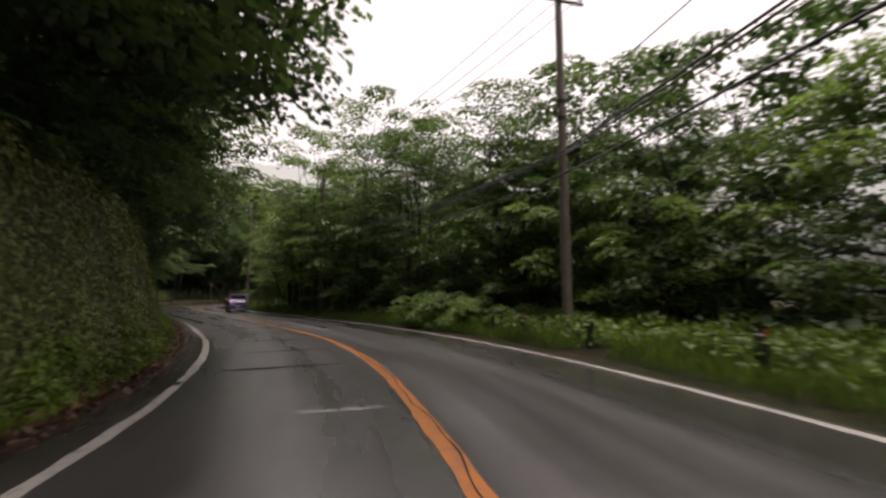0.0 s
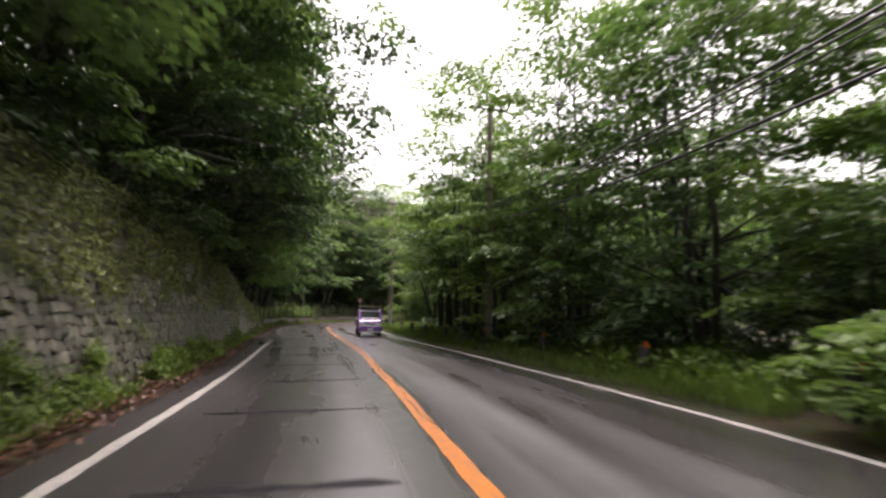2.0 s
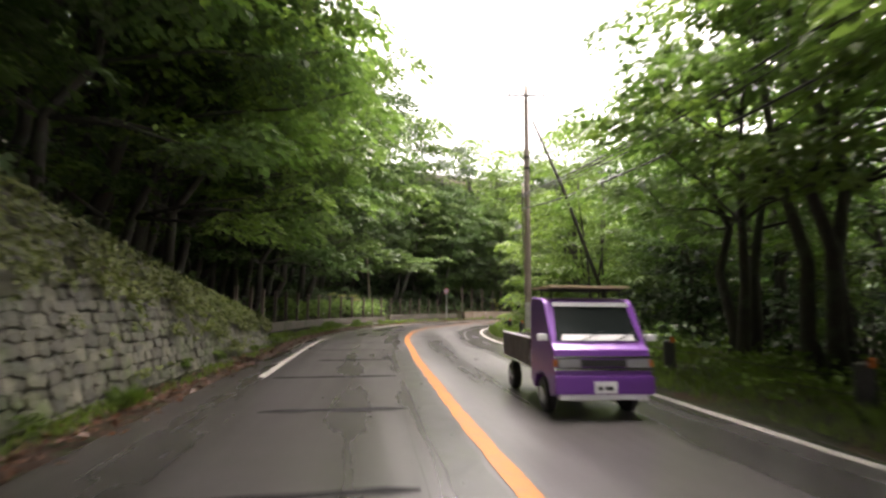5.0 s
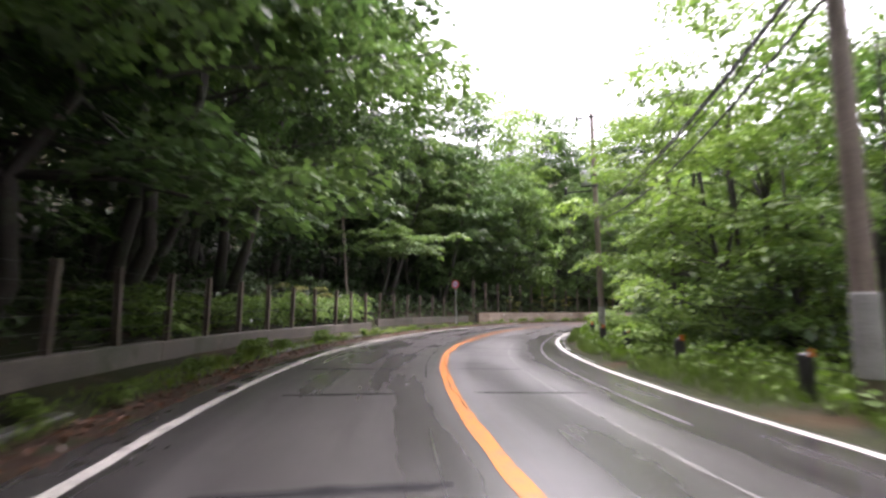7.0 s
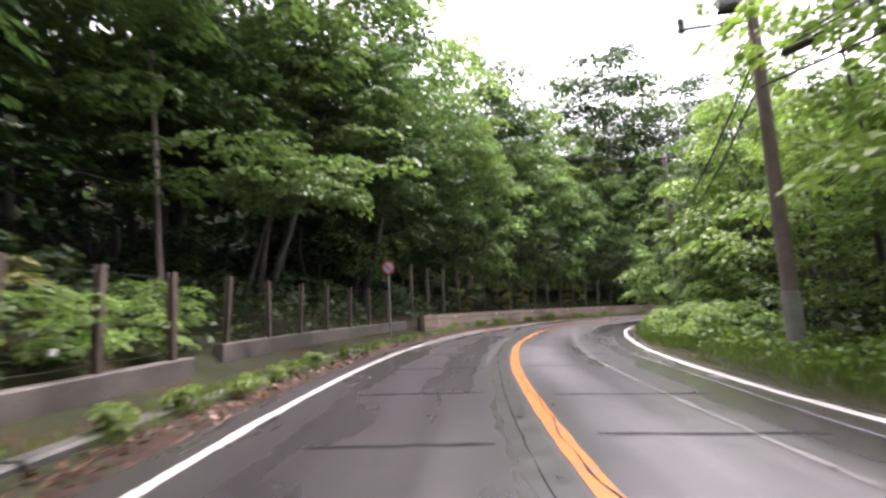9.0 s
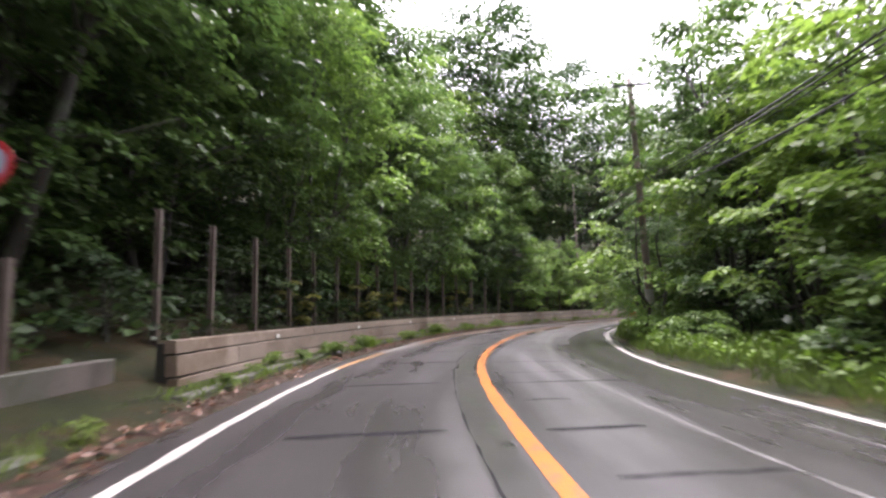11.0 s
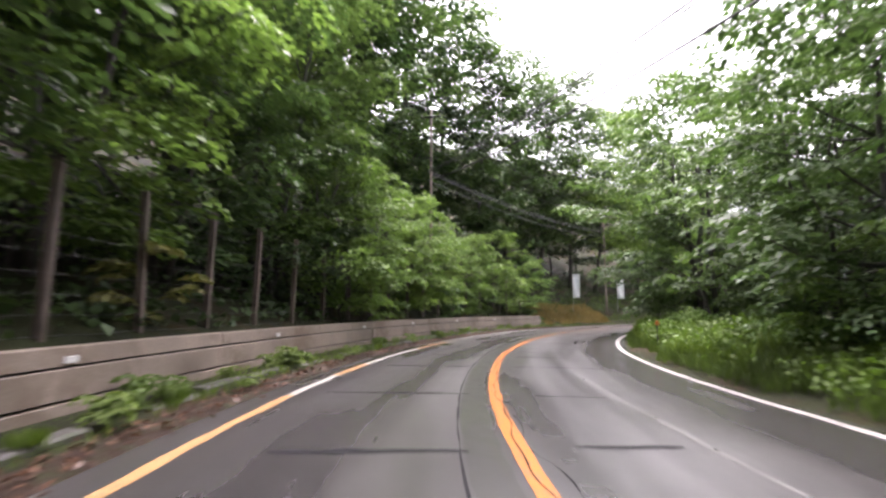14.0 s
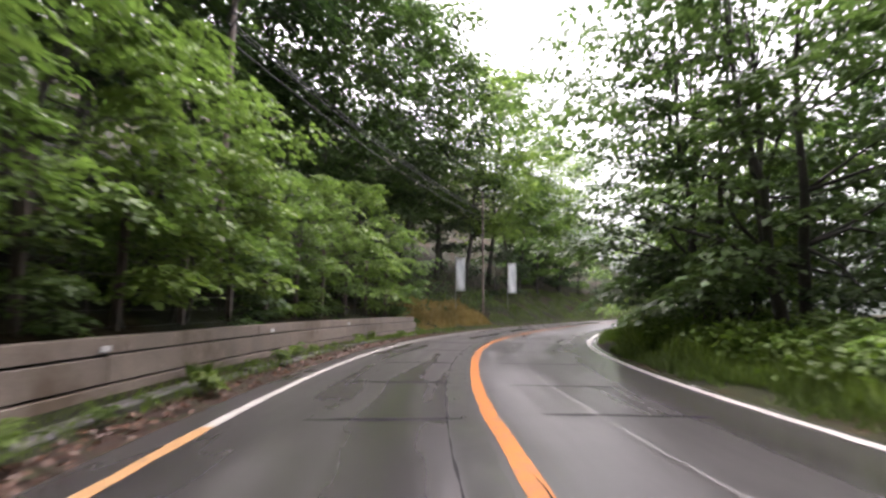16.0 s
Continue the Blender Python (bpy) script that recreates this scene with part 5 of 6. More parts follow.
TURNS = []
for i in range(len(POLES)):
    a, b = POLES[max(0, i - 1)][0], POLES[min(len(POLES) - 1, i + 1)][0]
    TURNS.append(math.degrees(math.atan2(-(b[0] - a[0]), b[1] - a[1])))
utility_pole(*POLES[0][0], POLES[0][1], turn=TURNS[0])
utility_pole(*POLES[1][0], POLES[1][1], turn=TURNS[1], leanx=-0.5)
utility_pole(*POLES[2][0], POLES[2][1], turn=TURNS[2], wrap=(0.4, 1.5))
utility_pole(*POLES[3][0], POLES[3][1], turn=TURNS[3], stay=True, wrap=(0.5, 1.6), arms=((0.55, 1.7, True),))
utility_pole(*POLES[4][0], POLES[4][1], turn=TURNS[4], wrap=(0.3, 1.45), arms=((0.3, 1.6, True), (1.6, 0.9, False)), transformer=True, leany=-1.2, label="weathered brown utility pole carrying a grey transformer")
utility_pole(*POLES[5][0], POLES[5][1], turn=TURNS[5], wrap=(0.85, 1.87), leany=-0.6)
utility_pole(*POLES[6][0], POLES[6][1], turn=TURNS[6], ground=2.2, arms=((0.5, 1.3, True), (3.2, 0.8, False)), thin=True)
utility_pole(*POLES[7][0], POLES[7][1], turn=TURNS[7], ground=1.0, arms=((0.5, 1.3, True), (2.4, 1.2, False)), thin=True)
utility_pole(-39.3, 55.6, 8.3, leany=-7.5, leanx=-1.0, arms=(), thin=True, ground=1.2, label="slim grey weathered pole behind the fence")


BUNDLE = [5.6, 5.2, 5.7, 6.2, 6.2, 6.0, 10.1, 9.9]


def catenary(a, b, sag, n=12):
    return [a.lerp(b, k / n) - Vector((0, 0, sag * 4 * (k / n) * (1 - k / n))) for k in range(n + 1)]


def span(i, j, z0, z1, side, radius, sag, label):
    ob = new("power_cable", cable_between("power_cable", catenary(pole_at(i, z0, side), pole_at(j, z1, side), sag), radius))
    tagged(ob, label, "cable", "cables between the utility poles")


for i in range(len(POLES) - 1):
    j = i + 1
    g0, g1 = (0, 0, 0, 0, 0, 0, 2.2, 1.0)[i], (0, 0, 0, 0, 0, 0, 2.2, 1.0)[j]
    za, zb = POLES[i][1] + g0, POLES[j][1] + g1
    for sd in (-0.6, 0.05, 0.6):
        span(i, j, za - 0.2, zb - 0.2, sd, 0.010, 0.5, "thin dark power line high between the poles")
    ba, bb = BUNDLE[i], BUNDLE[j]
    span(i, j, ba + 0.10, bb + 0.10, -0.20, 0.026, 0.55, "thick black cable hung between the poles")
    span(i, j, ba, bb, -0.24, 0.022, 0.58, "thick black cable hung between the poles")
    span(i, j, ba - 0.06, bb - 0.06, -0.19, 0.016, 0.62, "thick black cable hung between the poles")
    span(i, j, ba - 0.55, bb - 0.55, -0.20, 0.028, 0.65, "thick black cable hung between the poles")
    span(i, j, ba + 1.5, bb + 1.5, 0.14, 0.013, 0.6, "black telephone cable between the poles")


def cable_closure(i, j, u, sag):
    """A fat splice sleeve clamped on the cable beside a pole."""
    p = catenary(pole_at(i, BUNDLE[i] - 0.06, -0.22), pole_at(j, BUNDLE[j] - 0.06, -0.22), sag, 40)
    a, b = p[u], p[u + 1]
    d = (b - a).normalized()
    bm = bmesh.new()
    c = (a + b) / 2 - Vector((0, 0, 0.05))
    tube(bm, [c + d * q for q in (-0.36, -0.30, -0.27, 0.27, 0.30, 0.36)], [0.03, 0.06, 0.085, 0.085, 0.06, 0.03], 12)
    ob = thing("cable_closure", "black splice sleeve on the cables beside the pole", "cable closure")
    part("sleeve", bm, "cable", ob)


cable_closure(1, 0, 1, 0.62)
cable_closure(4, 3, 2, 0.62)

# ---- road sign ----
def road_sign(x, y, z, turn):
    t = thing("road_sign", "round red-rimmed road sign on a slim grey post", "road sign", m=pose(x, y, z, 0, -1.5, turn))
    bm = bmesh.new()
    tube(bm, [(0, 0, -0.3), (0, 0, 2.95)], [0.032, 0.032], 10)
    part("post", bm, "galvanised", t)
    bm = bmesh.new()
    bmesh.ops.create_cone(bm, cap_ends=True, segments=32, radius1=0.30, radius2=0.30, depth=0.012, matrix=pose(0, -0.045, 2.7, 90, 0, 0))
    d = part("disc", bm, "sign_red", t, "red sign disc")
    bm = bmesh.new()
    bmesh.ops.create_cone(bm, cap_ends=True, segments=32, radius1=0.225, radius2=0.225, depth=0.006, matrix=pose(0, -0.055, 2.7, 90, 0, 0))
    part("face", bm, "sign_blue", d, "dull blue face")
    bm = bmesh.new()
    box(bm, (0.44, 0.004, 0.05), (0, -0.061, 2.7), (0, 45, 0))
    part("bar", bm, "sign_red", d, "red slanting bar")


road_sign(-36.4, 64.1, 0.35, heading(84) )


def banner(x, y, z, h, turn, seed):
    t = thing("banner", "faded white cloth banner on a thin pole", "banner", "roadside banners", m=pose(x, y, z, 0, 0, turn))
    bm = bmesh.new()
    tube(bm, [(0, 0, -0.3), (0, 0, h + 0.1)], [0.016, 0.012], 8)
    part("pole", bm, "galvanised", t)
    bm = bmesh.new()
    r = random.Random(seed)
    V = [[bm.verts.new((0.02 + 0.6 * i / 6, 0.05 * math.sin(i * 1.1 + j * 0.5 + seed), h - 2.1 + 2.1 * j / 12)) for i in range(7)] for j in range(13)]
    for j in range(12):
        for i in range(6):
            bm.faces.new((V[j][i], V[j][i + 1], V[j + 1][i + 1], V[j + 1][i]))
    bmesh.ops.solidify(bm, geom=bm.faces[:], thickness=0.006)
    part("cloth", bm, "banner_cloth", t, "faded white cloth", smooth=True)


banner(-2.1, 115.5, 1.6, 2.9, -45, 1)
banner(2.9, 115.4, 1.5, 3.0, -45, 2)

# ---- small purple truck ----
plain("purple_paint", (0.13, 0.036, 0.24), 0.34, 0.15, 0.25)
plain("truck_glass", (0.010, 0.013, 0.013), 0.12)
MATS["truck_glass"].node_tree.nodes["Principled BSDF"].inputs["Specular IOR Level"].default_value = 0.15
plain("chrome", (0.62, 0.62, 0.64), 0.15, 1.0)
plain("tyre", (0.012, 0.012, 0.012), 0.75)
plain("lamp_glass", (0.24, 0.24, 0.26), 0.1)
plain("grille_black", (0.012, 0.012, 0.013), 0.45)
plain("white_plastic", (0.60, 0.60, 0.62), 0.4)
rough_mat("bed_steel", (0.035, 0.032, 0.032), (0.07, 0.062, 0.06), 3, 40, (0.4, 0.7), 0.2, dist=0.004)
rough_mat("plywood", (0.40, 0.30, 0.19), (0.56, 0.44, 0.30), 4, 40, (0.5, 0.8), 0.2, dist=0.004)


def prism(bm, profile, x0, x1, bevel=0.0):
    """A solid with the given outline in y, z, from x0 to x1."""
    a = [bm.verts.new((x0, y, z)) for y, z in profile]
    b = [bm.verts.new((x1, y, z)) for y, z in profile]
    fs = [bm.faces.new(list(reversed(a))), bm.faces.new(b)]
    n = len(profile)
    for i in range(n):
        fs.append(bm.faces.new((a[i], a[(i + 1) % n], b[(i + 1) % n], b[i])))
    bmesh.ops.recalc_face_normals(bm, faces=fs)
    if bevel:
        bmesh.ops.bevel(bm, geom=list({e for f in fs for e in f.edges}), offset=bevel, segments=3, affect='EDGES', profile=0.6)
    return bm


def quad_plate(bm, corners, thick):
    c = [Vector(q) for q in corners]
    n = (c[1] - c[0]).cross(c[3] - c[0]).normalized() * thick
    a = [bm.verts.new(q) for q in c]
    b = [bm.verts.new(q + n) for q in c]
    fs = [bm.faces.new(list(reversed(a))), bm.faces.new(b)]
    for i in range(4):
        fs.append(bm.faces.new((a[i], a[(i + 1) % 4], b[(i + 1) % 4], b[i])))
    bmesh.ops.recalc_face_normals(bm, faces=fs)
    return bm


def pickup(x, y, turn):
    """A light cab-over truck; its front is at y = 0 and faces -y, its bed lies behind."""
    t = thing("pickup_truck", "small purple flatbed truck with a roof rack, lamps off", "truck", m=pose(x, y, 0.0, 0, 0, turn) @ Matrix.Scale(0.87, 4))
    bm = bmesh.new()
    prism(bm, [(0.02, 0.36), (0.0, 0.62), (0.04, 0.98), (0.14, 1.06), (0.50, 1.66), (0.60, 1.72), (1.16, 1.75), (1.24, 1.68), (1.26, 0.40), (1.05, 0.30), (0.95, 0.52), (0.62, 0.60), (0.34, 0.52), (0.24, 0.30)], -0.715, 0.715, 0.035)
    cab = part("cab", bm, "purple_paint", t, "glossy purple cab", smooth=False)
    bm = bmesh.new()
    quad_plate(bm, [(-0.63, 0.165, 1.10), (0.63, 0.165, 1.10), (0.57, 0.475, 1.625), (-0.57, 0.475, 1.625)], 0.012)
    ws = part("windscreen", bm, "truck_glass", cab, "dark windscreen")
    # pale strip set just in front of the glass, along its foot
    bm = bmesh.new()
    quad_plate(bm, [(-0.56, 0.148, 1.105), (0.56, 0.148, 1.105), (0.53, 0.196, 1.19), (-0.53, 0.196, 1.19)], 0.006)
    part("dashboard", bm, "white_plastic", ws, "pale strip laid along the foot of the windscreen")
    bm = bmesh.new()
    quad_plate(bm, [(-0.60, 0.442, 1.60), (0.60, 0.442, 1.60), (0.58, 0.482, 1.665), (-0.58, 0.482, 1.665)], 0.008)
    part("visor", bm, "white_plastic", cab, "pale strip above the windscreen")
    for sx in (-1, 1):
        bm = bmesh.new()
        c = [(sx * 0.712, 0.30, 1.10), (sx * 0.712, 1.12, 1.08), (sx * 0.700, 1.10, 1.60), (sx * 0.700, 0.58, 1.60)]
        quad_plate(bm, c if sx < 0 else list(reversed(c)), 0.010)
        part("side_window", bm, "truck_glass", cab, "dark side window")
        bm = bmesh.new()
        box(bm, (0.15, 0.08, 0.10), (sx * 0.83, 0.22, 1.15), bevel=0.025)
        mir = part("mirror", bm, "white_plastic", cab, "pale door mirror")
        bm = bmesh.new()
        tube(bm, [(sx * 0.70, 0.26, 1.10), (sx * 0.80, 0.24, 1.12)], [0.015, 0.015], 8)
        part("mirror_arm", bm, "grille_black", mir)
        bm = bmesh.new()
        box(bm, (0.34, 0.06, 0.13), (sx * 0.50, 0.005, 0.80), bevel=0.02)
        part("headlight", bm, "lamp_glass", cab, "clear rectangular headlight")
        bm = bmesh.new()
        box(bm, (0.06, 0.06, 0.10), (sx * 0.70, 0.02, 0.80), bevel=0.012)
        part("indicator", bm, "reflector", cab, "orange indicator")
    bm = bmesh.new()
    box(bm, (0.66, 0.05, 0.10), (0, 0.004, 0.80), bevel=0.012)
    part("grille", bm, "grille_black", cab, "dark grille")
    for z in (0.885, 0.715):
        bm = bmesh.new()
        box(bm, (1.44, 0.05, 0.035), (0, -0.006, z), bevel=0.01)
        part("trim", bm, "chrome", cab, "bright chrome strip")
    bm = bmesh.new()
    box(bm, (1.46, 0.12, 0.26), (0, 0.01, 0.50), bevel=0.03)
    part("bumper", bm, "purple_paint", cab, "purple bumper")
    bm = bmesh.new()
    box(bm, (1.30, 0.10, 0.09), (0, 0.04, 0.335), bevel=0.02)
    part("valance", bm, "white_plastic", cab, "pale lower lip")
    bm = bmesh.new()
    box(bm, (0.33, 0.012, 0.165), (0.0, -0.062, 0.47), bevel=0.004, segs=1)
    plate = part("plate", bm, "white_plastic", cab, "pale blank plate with dark bars")
    for dx, w in ((-0.08, 0.07), (0.05, 0.12)):
        bm = bmesh.new()
        box(bm, (w, 0.004, 0.05), (dx, -0.0705, 0.46))
        part("bar", bm, "grille_black", plate)
    for sx in (-0.25, 0.25):
        bm = bmesh.new()
        tube(bm, [(sx, 0.13, 1.105), (sx + 0.35, 0.21, 1.24)], [0.010, 0.006], 6)
        part("wiper", bm, "grille_black", cab)
    # bed
    bm = bmesh.new()
    box(bm, (1.44, 2.05, 0.10), (0, 2.33, 0.66), bevel=0.01)
    bed = part("bed", bm, "bed_steel", t, "dark steel flatbed")
    for sx in (-1, 1):
        bm = bmesh.new()
        box(bm, (0.035, 2.05, 0.36), (sx * 0.715, 2.33, 0.88), bevel=0.008)
        sb = part("side_board", bm, "bed_steel", bed, "dark drop side")
        bm = bmesh.new()
        box(bm, (0.055, 2.05, 0.03), (sx * 0.715, 2.33, 1.075), bevel=0.008)
        part("rail", bm, "white_plastic", bed, "pale top rail")
    bm = bmesh.new()
    box(bm, (1.40, 0.035, 0.36), (0, 3.34, 0.88), bevel=0.008)
    part("tailboard", bm, "bed_steel", bed, "dark tailboard")
    # rack with a board on it
    for sx in (-0.55, 0.55):
        for yy in (0.62, 1.12):
            bm = bmesh.new()
            tube(bm, [(sx, yy, 1.72), (sx, yy, 1.86)], [0.016, 0.016], 8)
            part("rack_post", bm, "grille_black", t)
    for yy in (0.62, 1.12):
        bm = bmesh.new()
        box(bm, (1.20, 0.035, 0.035), (0, yy, 1.865), bevel=0.006)
        part("rack_bar", bm, "grille_black", t)
    bm = bmesh.new()
    box(bm, (1.26, 1.0, 0.035), (0, 0.92, 1.905), bevel=0.005)
    part("board", bm, "plywood", t, "pale plywood board on the rack")
    bm = bmesh.new()
    box(bm, (0.5, 2.9, 0.16), (0, 1.75, 0.50), bevel=0.02)
    part("chassis", bm, "grille_black", t)
    for yy in (0.64, 2.75):
        for sx in (-1, 1):
            bm = bmesh.new()
            bmesh.ops.create_cone(bm, cap_ends=True, segments=28, radius1=0.27, radius2=0.27, depth=0.155, matrix=pose(sx * 0.63, yy, 0.27, 0, 90, 0))
            bmesh.ops.bevel(bm, geom=[e for e in bm.edges if len(e.link_faces) == 2 and any(len(f.verts) > 4 for f in e.link_faces)], offset=0.03, segments=3, affect='EDGES')
            wheel = part("wheel", bm, "tyre", t, "black tyre")
            bm = bmesh.new()
            bmesh.ops.create_cone(bm, cap_ends=True, segments=20, radius1=0.155, radius2=0.12, depth=0.03, matrix=pose(sx * 0.715, yy, 0.27, 0, sx * 90, 0))
            part("rim", bm, "chrome", wheel, "bright steel rim")


pickup(-10.4, 28.62, heading(40.4) - 4)

# ---- plants of the verges ----
def weed(kind, first={}):
    if kind not in first:
        rng = np.random.default_rng({"broad": 31, "fern": 32, "tuft": 33}[kind])
        t = thing("weed", {"broad": "leafy green weeds growing at the foot of the wall", "fern": "bright green fern-like weed at the roadside", "tuft": "tuft of fresh green grass at the roadside"}[kind], "weed")
        if kind == "tuft":
            n = 150
            a, q = rng.uniform(0, 6.283, n), np.abs(rng.normal(0, 0.10, n))
            C = np.stack([np.cos(a) * (q + 0.08), np.sin(a) * (q + 0.08), rng.uniform(0.10, 0.2, n)], 1)
            D = np.stack([np.cos(a) * 0.5, np.sin(a) * 0.5, np.ones(n)], 1)
            N = np.stack([np.cos(a + 1.2), np.sin(a + 1.2), 0.2 * np.ones(n)], 1)
            V, F = leaves(rng, C, N, D, 0.36, 0.25, 0.07, 0.03)
        else:
            P = [(rng.normal(0, 0.16), rng.normal(0, 0.16), rng.uniform(0.12, 0.42)) for _ in range(13)]
            O = [(p[0] * 3, p[1] * 3) for p in P]
            V, F = sprays(rng, P, O, 0.17, 34 if kind == "broad" else 46, 0.085 if kind == "broad" else 0.065, 0.5)
            n = 24
            a = rng.uniform(0, 6.283, n)
            C = np.stack([np.cos(a) * 0.06, np.sin(a) * 0.06, np.full(n, 0.16)], 1)
            D = np.stack([np.cos(a) * 0.5, np.sin(a) * 0.5, np.ones(n)], 1)
            V2, F2 = leaves(rng, C, np.cross(D, [0, 0, 1.0]), D, 0.36, 0.2, 0.05, 0.0)
            part("stem", leaf_mesh("stem", V2, F2, "grass"), "grass", t)
        part("foliage", leaf_mesh("foliage", V, F, "weeds"), "weeds", t)
        first[kind] = [t, True]
    return first[kind]


def plant_weed(kind, s, lat, scale, r):
    e = weed(kind)
    p = at(s, lat, 0.02 if lat > -3.2 else 0.07)
    m = pose(p.x, p.y, p.z, 0, 0, r.uniform(0, 360))
    if e[1]:
        e[0].matrix_basis = m @ Matrix.Scale(scale, 4)
        e[1] = False
    else:
        c = copy_thing(e[0], m)
        c.scale = (scale, scale, scale)


r_ = random.Random(77)
s = -6.0
while s < 142:
    dense = 1.0 if (s < 12 or 52 < s < 80 or s > 88) else 2.2
    plant_weed(r_.choice(("broad", "fern", "tuft", "broad")), s, r_.uniform(-3.95, -3.15) if s > 50 else r_.uniform(-3.6, -3.05), r_.uniform(0.35, 0.85), r_)
    s += r_.uniform(0.5, 1.5) * dense
for s, l, k in ((93.2, -3.5, 1.6), (96.0, -3.6, 1.9), (100.5, -3.5, 1.7), (104.0, -3.6, 1.9), (108.4, -3.6, 1.6), (112.0, -3.7, 1.8), (118.0, -3.5, 1.5), (24.3, -3.35, 1.2), (25.2, -3.35, 1.4), (26.0, -3.4, 1.5), (26.8, -3.4, 1.6), (27.5, -3.35, 1.7), (28.2, -3.4, 1.6), (29.0, -3.35, 1.5), (30.0, -3.35, 1.3), (62.0, -3.8, 1.7), (64.2, -3.7, 1.5), (66.5, -3.6, 1.6)):
    for q in range(3):
        plant_weed("fern" if s < 40 and q else "broad", s + r_.uniform(-0.4, 0.4), l + r_.uniform(-0.2, 0.2), k * r_.uniform(0.35, 0.65), r_)


def strip_grass(name, s0, s1, lat0, lat1, n, size, material, label, seed, long=0.06, base=None, edge=True, rough=0.5):
    rng = np.random.default_rng(seed)
    C, D, N = [], [], []
    for _ in range(n):
        s = rng.uniform(s0, s1)
        u = rng.uniform() ** 1.3 if edge else rng.uniform()
        a = lat0(s) if callable(lat0) else lat0
        lat = a + (lat1 - a) * u
        thick = noise.noise((s * 0.5, lat * 0.7, 5.0))
        if thick < -0.25:
            continue
        k = max(0.25, 0.7 + rough * thick + 0.35 * u) * rng.uniform(1 - 0.6 * rough, 1 + 0.4 * rough)
        z = (ground_z(s, lat) if base is None else base) + size * 0.42 * k
        p = at(s, lat, z)
        C.append(tuple(p) + (k,))
    C = np.array(C)
    m = len(C)
    a = rng.uniform(0, 6.283, m)
    D = np.stack([np.cos(a) * 0.35, np.sin(a) * 0.35, np.ones(m)], 1)
    N = np.stack([-np.sin(a), np.cos(a), 0.15 * np.ones(m)], 1)
    V, F = leaves(rng, C[:, :3], N, D, size * C[:, 3], 0.22, long, 0.03)
    ob = new(name, leaf_mesh(name, V, F, material))
    return tagged(ob, label, "grass", kind="stuff")


strip_grass("verge_grass", -8, 100, lambda s: right_lat(s) + 0.42, 8.2, 36000, 0.42, "grass", "tall wet green grass along the verge", 51)
strip_grass("verge_grass_bend", 100, 150, lambda s: right_lat(s) + 0.40, 8.6, 24000, 0.55, "grass", "tall wet green grass along the verge", 52)
strip_grass("tall_grass", 112, 136, lambda s: right_lat(s) + 0.7, 8.8, 13000, 0.62, "weeds", "tall bright seeding grass and weeds on the verge", 58, 0.05, rough=1.0)
strip_grass("verge_meadow", -2, 26, lambda s: right_lat(s) + 0.55, 9.2, 9000, 0.6, "weeds", "tall fresh grass between the guard posts", 57, 0.06)
strip_grass("bank_grass", 140.5, 205, -3.0, -9.5, 20000, 0.45, "grass", "green grass on the low bank", 53, edge=False)
strip_grass("dry_grass", 141.5, 153, -4.4, -7.5, 6000, 0.8, "dry_grass", "straw-coloured dry grass on the bank", 54, edge=False)
strip_grass("shoulder_grass", -6, 50, -3.5, -2.95, 5000, 0.16, "weeds", "short grass and moss at the wall's foot", 55, 0.12, base=0.03, edge=False)
strip_grass("ditch_grass", 50, 141, -4.15, -3.1, 9000, 0.18, "weeds", "short grass between kerb and wall", 56, 0.10, base=0.05, edge=False)


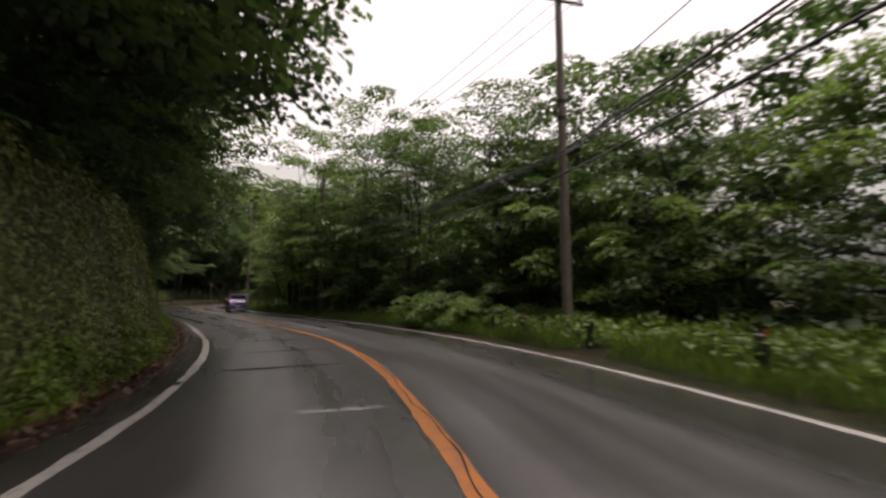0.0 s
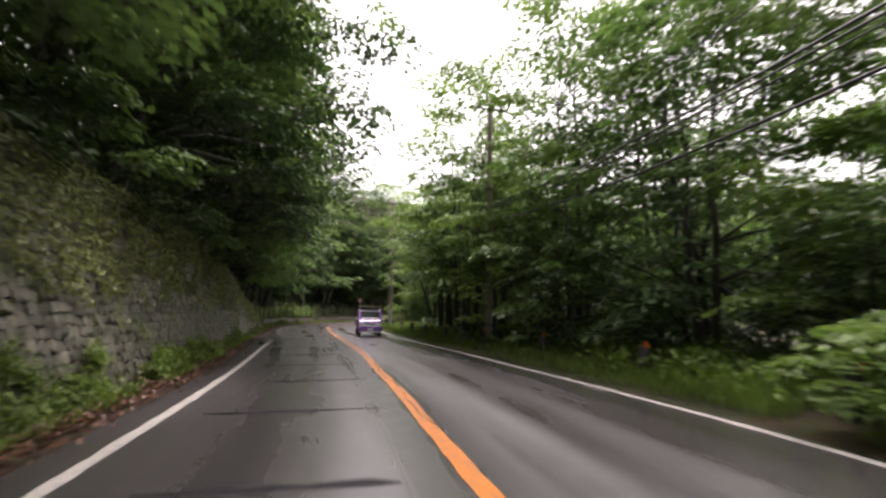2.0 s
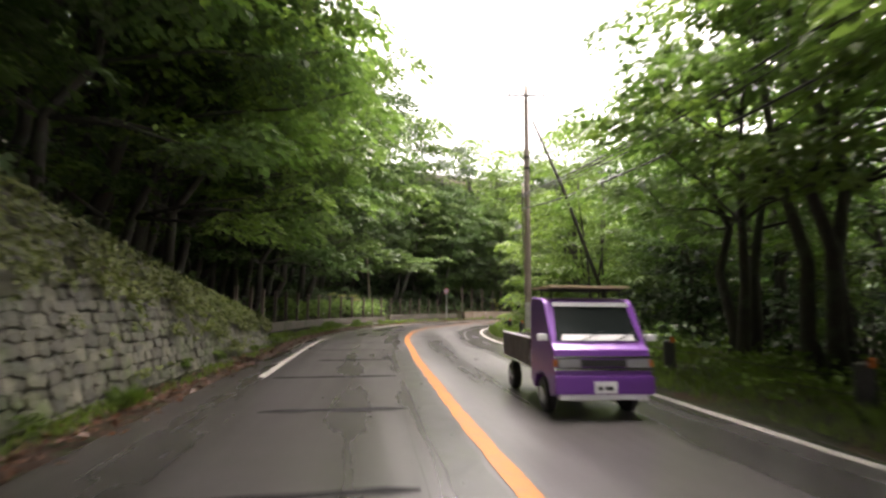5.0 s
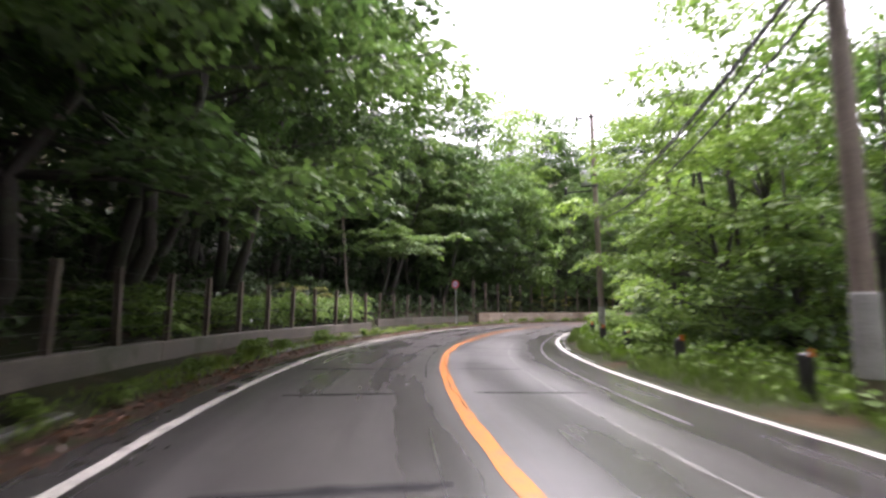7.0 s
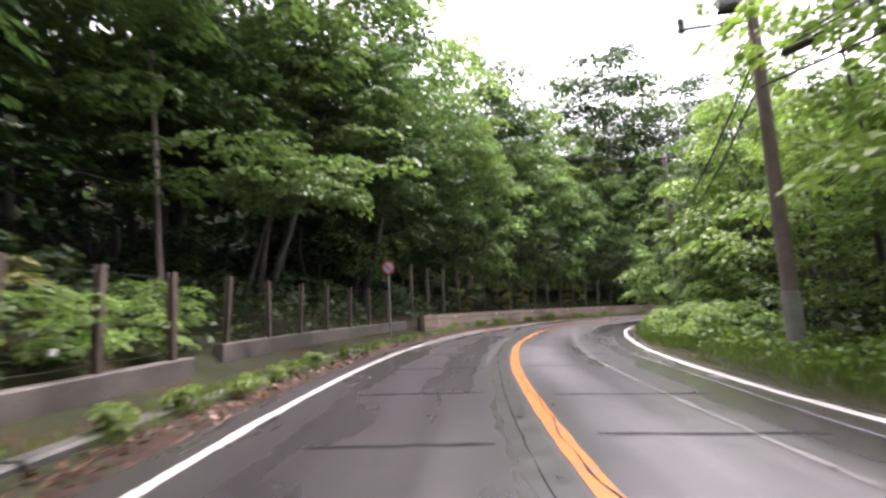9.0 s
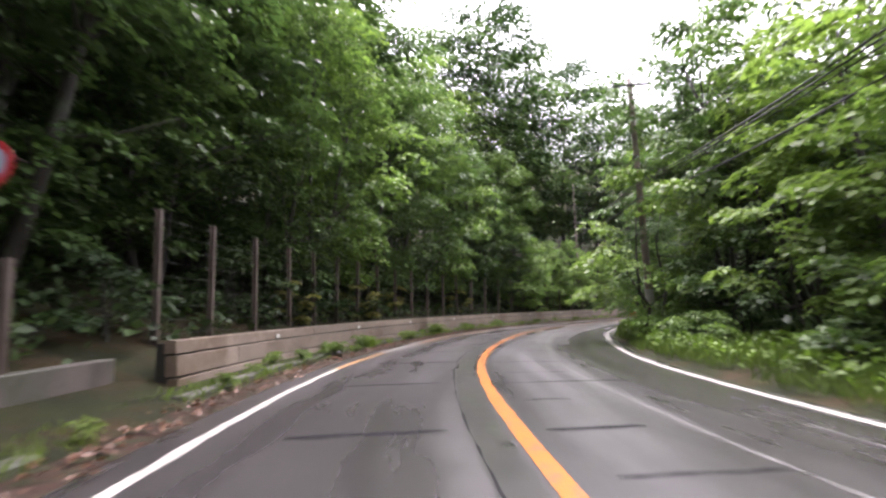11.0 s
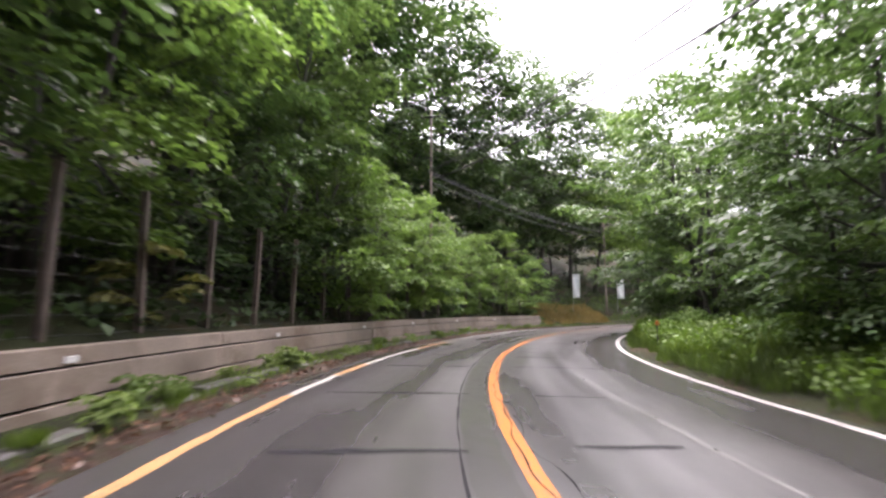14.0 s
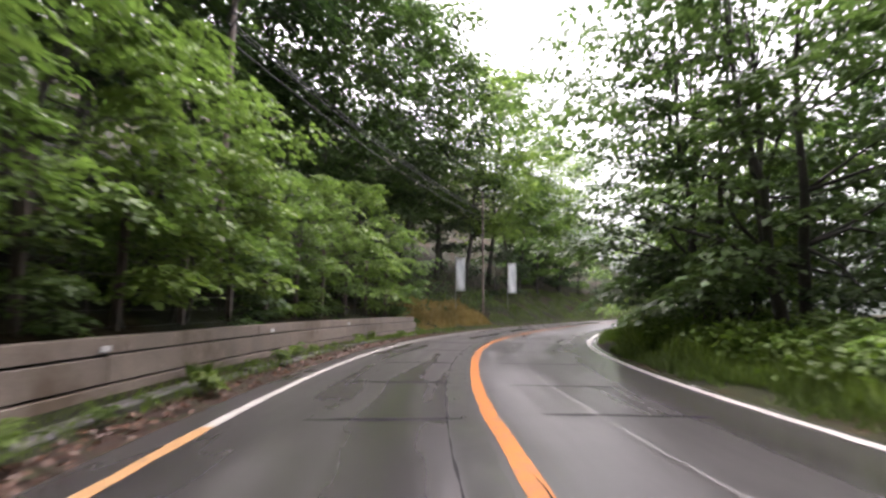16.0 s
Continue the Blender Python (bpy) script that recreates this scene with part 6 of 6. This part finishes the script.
def ground_leaves(name, spots, size, material, label, category, seed, height=0.12, spread=0.7):
    """Broad-leaved low plants: leaves tilted every way above the ground."""
    rng = np.random.default_rng(seed)
    C = []
    for s0, s1, l0, l1, n, h in spots:
        for _ in range(n):
            s, l = rng.uniform(s0, s1), rng.uniform(l0, l1)
            t = noise.noise((s * 0.8, l * 0.9, 9.0))
            if t < -0.3:
                continue
            C.append(tuple(at(s, l, ground_z(s, l) + 0.05 + h * rng.uniform(0.1, 1.0) * (0.8 + 0.5 * t))))
    C = np.array(C)
    m = len(C)
    N = np.tile([0, 0, 1.0], (m, 1))
    a = rng.uniform(0, 6.283, m)
    D = np.stack([np.cos(a), np.sin(a), -0.2 * np.ones(m)], 1)
    V, F = leaves(rng, C, N, D, size, spread, 0.75)
    ob = new(name, leaf_mesh(name, V, F, material))
    tagged(ob, label, category, kind="stuff")


ground_leaves("verge_weeds", [(-2, 25, 5.6, 9.4, 11000, 0.75), (25, 60, 5.7, 8.6, 5500, 0.5), (60, 100, 5.6, 8.2, 7000, 0.5), (100, 112, 5.7, 8.8, 3500, 0.6), (112, 136, 5.5, 9.0, 14000, 1.0)], 0.13, "weeds", "broad-leaved weeds on the verge", "weeds", 61)
ground_leaves("undergrowth", [(-6, 165, 8.0, 20.0, 16000, 0.9)], 0.26, "leaves_dark_shade", "dark undergrowth on the floor of the wood", "undergrowth", 62)
ground_leaves("undergrowth_hill", [(-10, 52, -14.0, -4.7, 9000, 0.8), (52, 88, -14.0, -5.2, 7000, 1.0), (88, 118, -14.0, -5.3, 6500, 0.45), (118, 160, -14.0, -6.0, 5000, 0.8)], 0.24, "leaves_dark_shade", "dark undergrowth on the wooded hillside", "undergrowth", 63)


def litter():
    rng = np.random.default_rng(71)
    C = []
    for _ in range(9000):
        s = rng.uniform(-8, 141)
        l = -3.0 + rng.normal(0, 0.22)
        if l > -2.45 or (s > 50 and rng.uniform() < 0.35):
            continue
        C.append(tuple(at(s, l, 0.035 + rng.uniform(0, 0.03))))
    for _ in range(2600):
        s = rng.uniform(4, 30)
        C.append(tuple(at(s, -3.12 + rng.normal(0, 0.17), 0.05 + rng.uniform(0, 0.05))))
    C = np.array(C)
    m = len(C)
    a = rng.uniform(0, 6.283, m)
    V, F = leaves(rng, C, np.tile([0, 0, 1.0], (m, 1)), np.stack([np.cos(a), np.sin(a), 0 * a], 1), 0.095, 0.35, 0.65)
    ob = new("fallen_leaves", leaf_mesh("fallen_leaves", V, F, "dead_leaves"))
    tagged(ob, "brown fallen leaves along the edge of the road", "fallen leaves", kind="stuff")


litter()
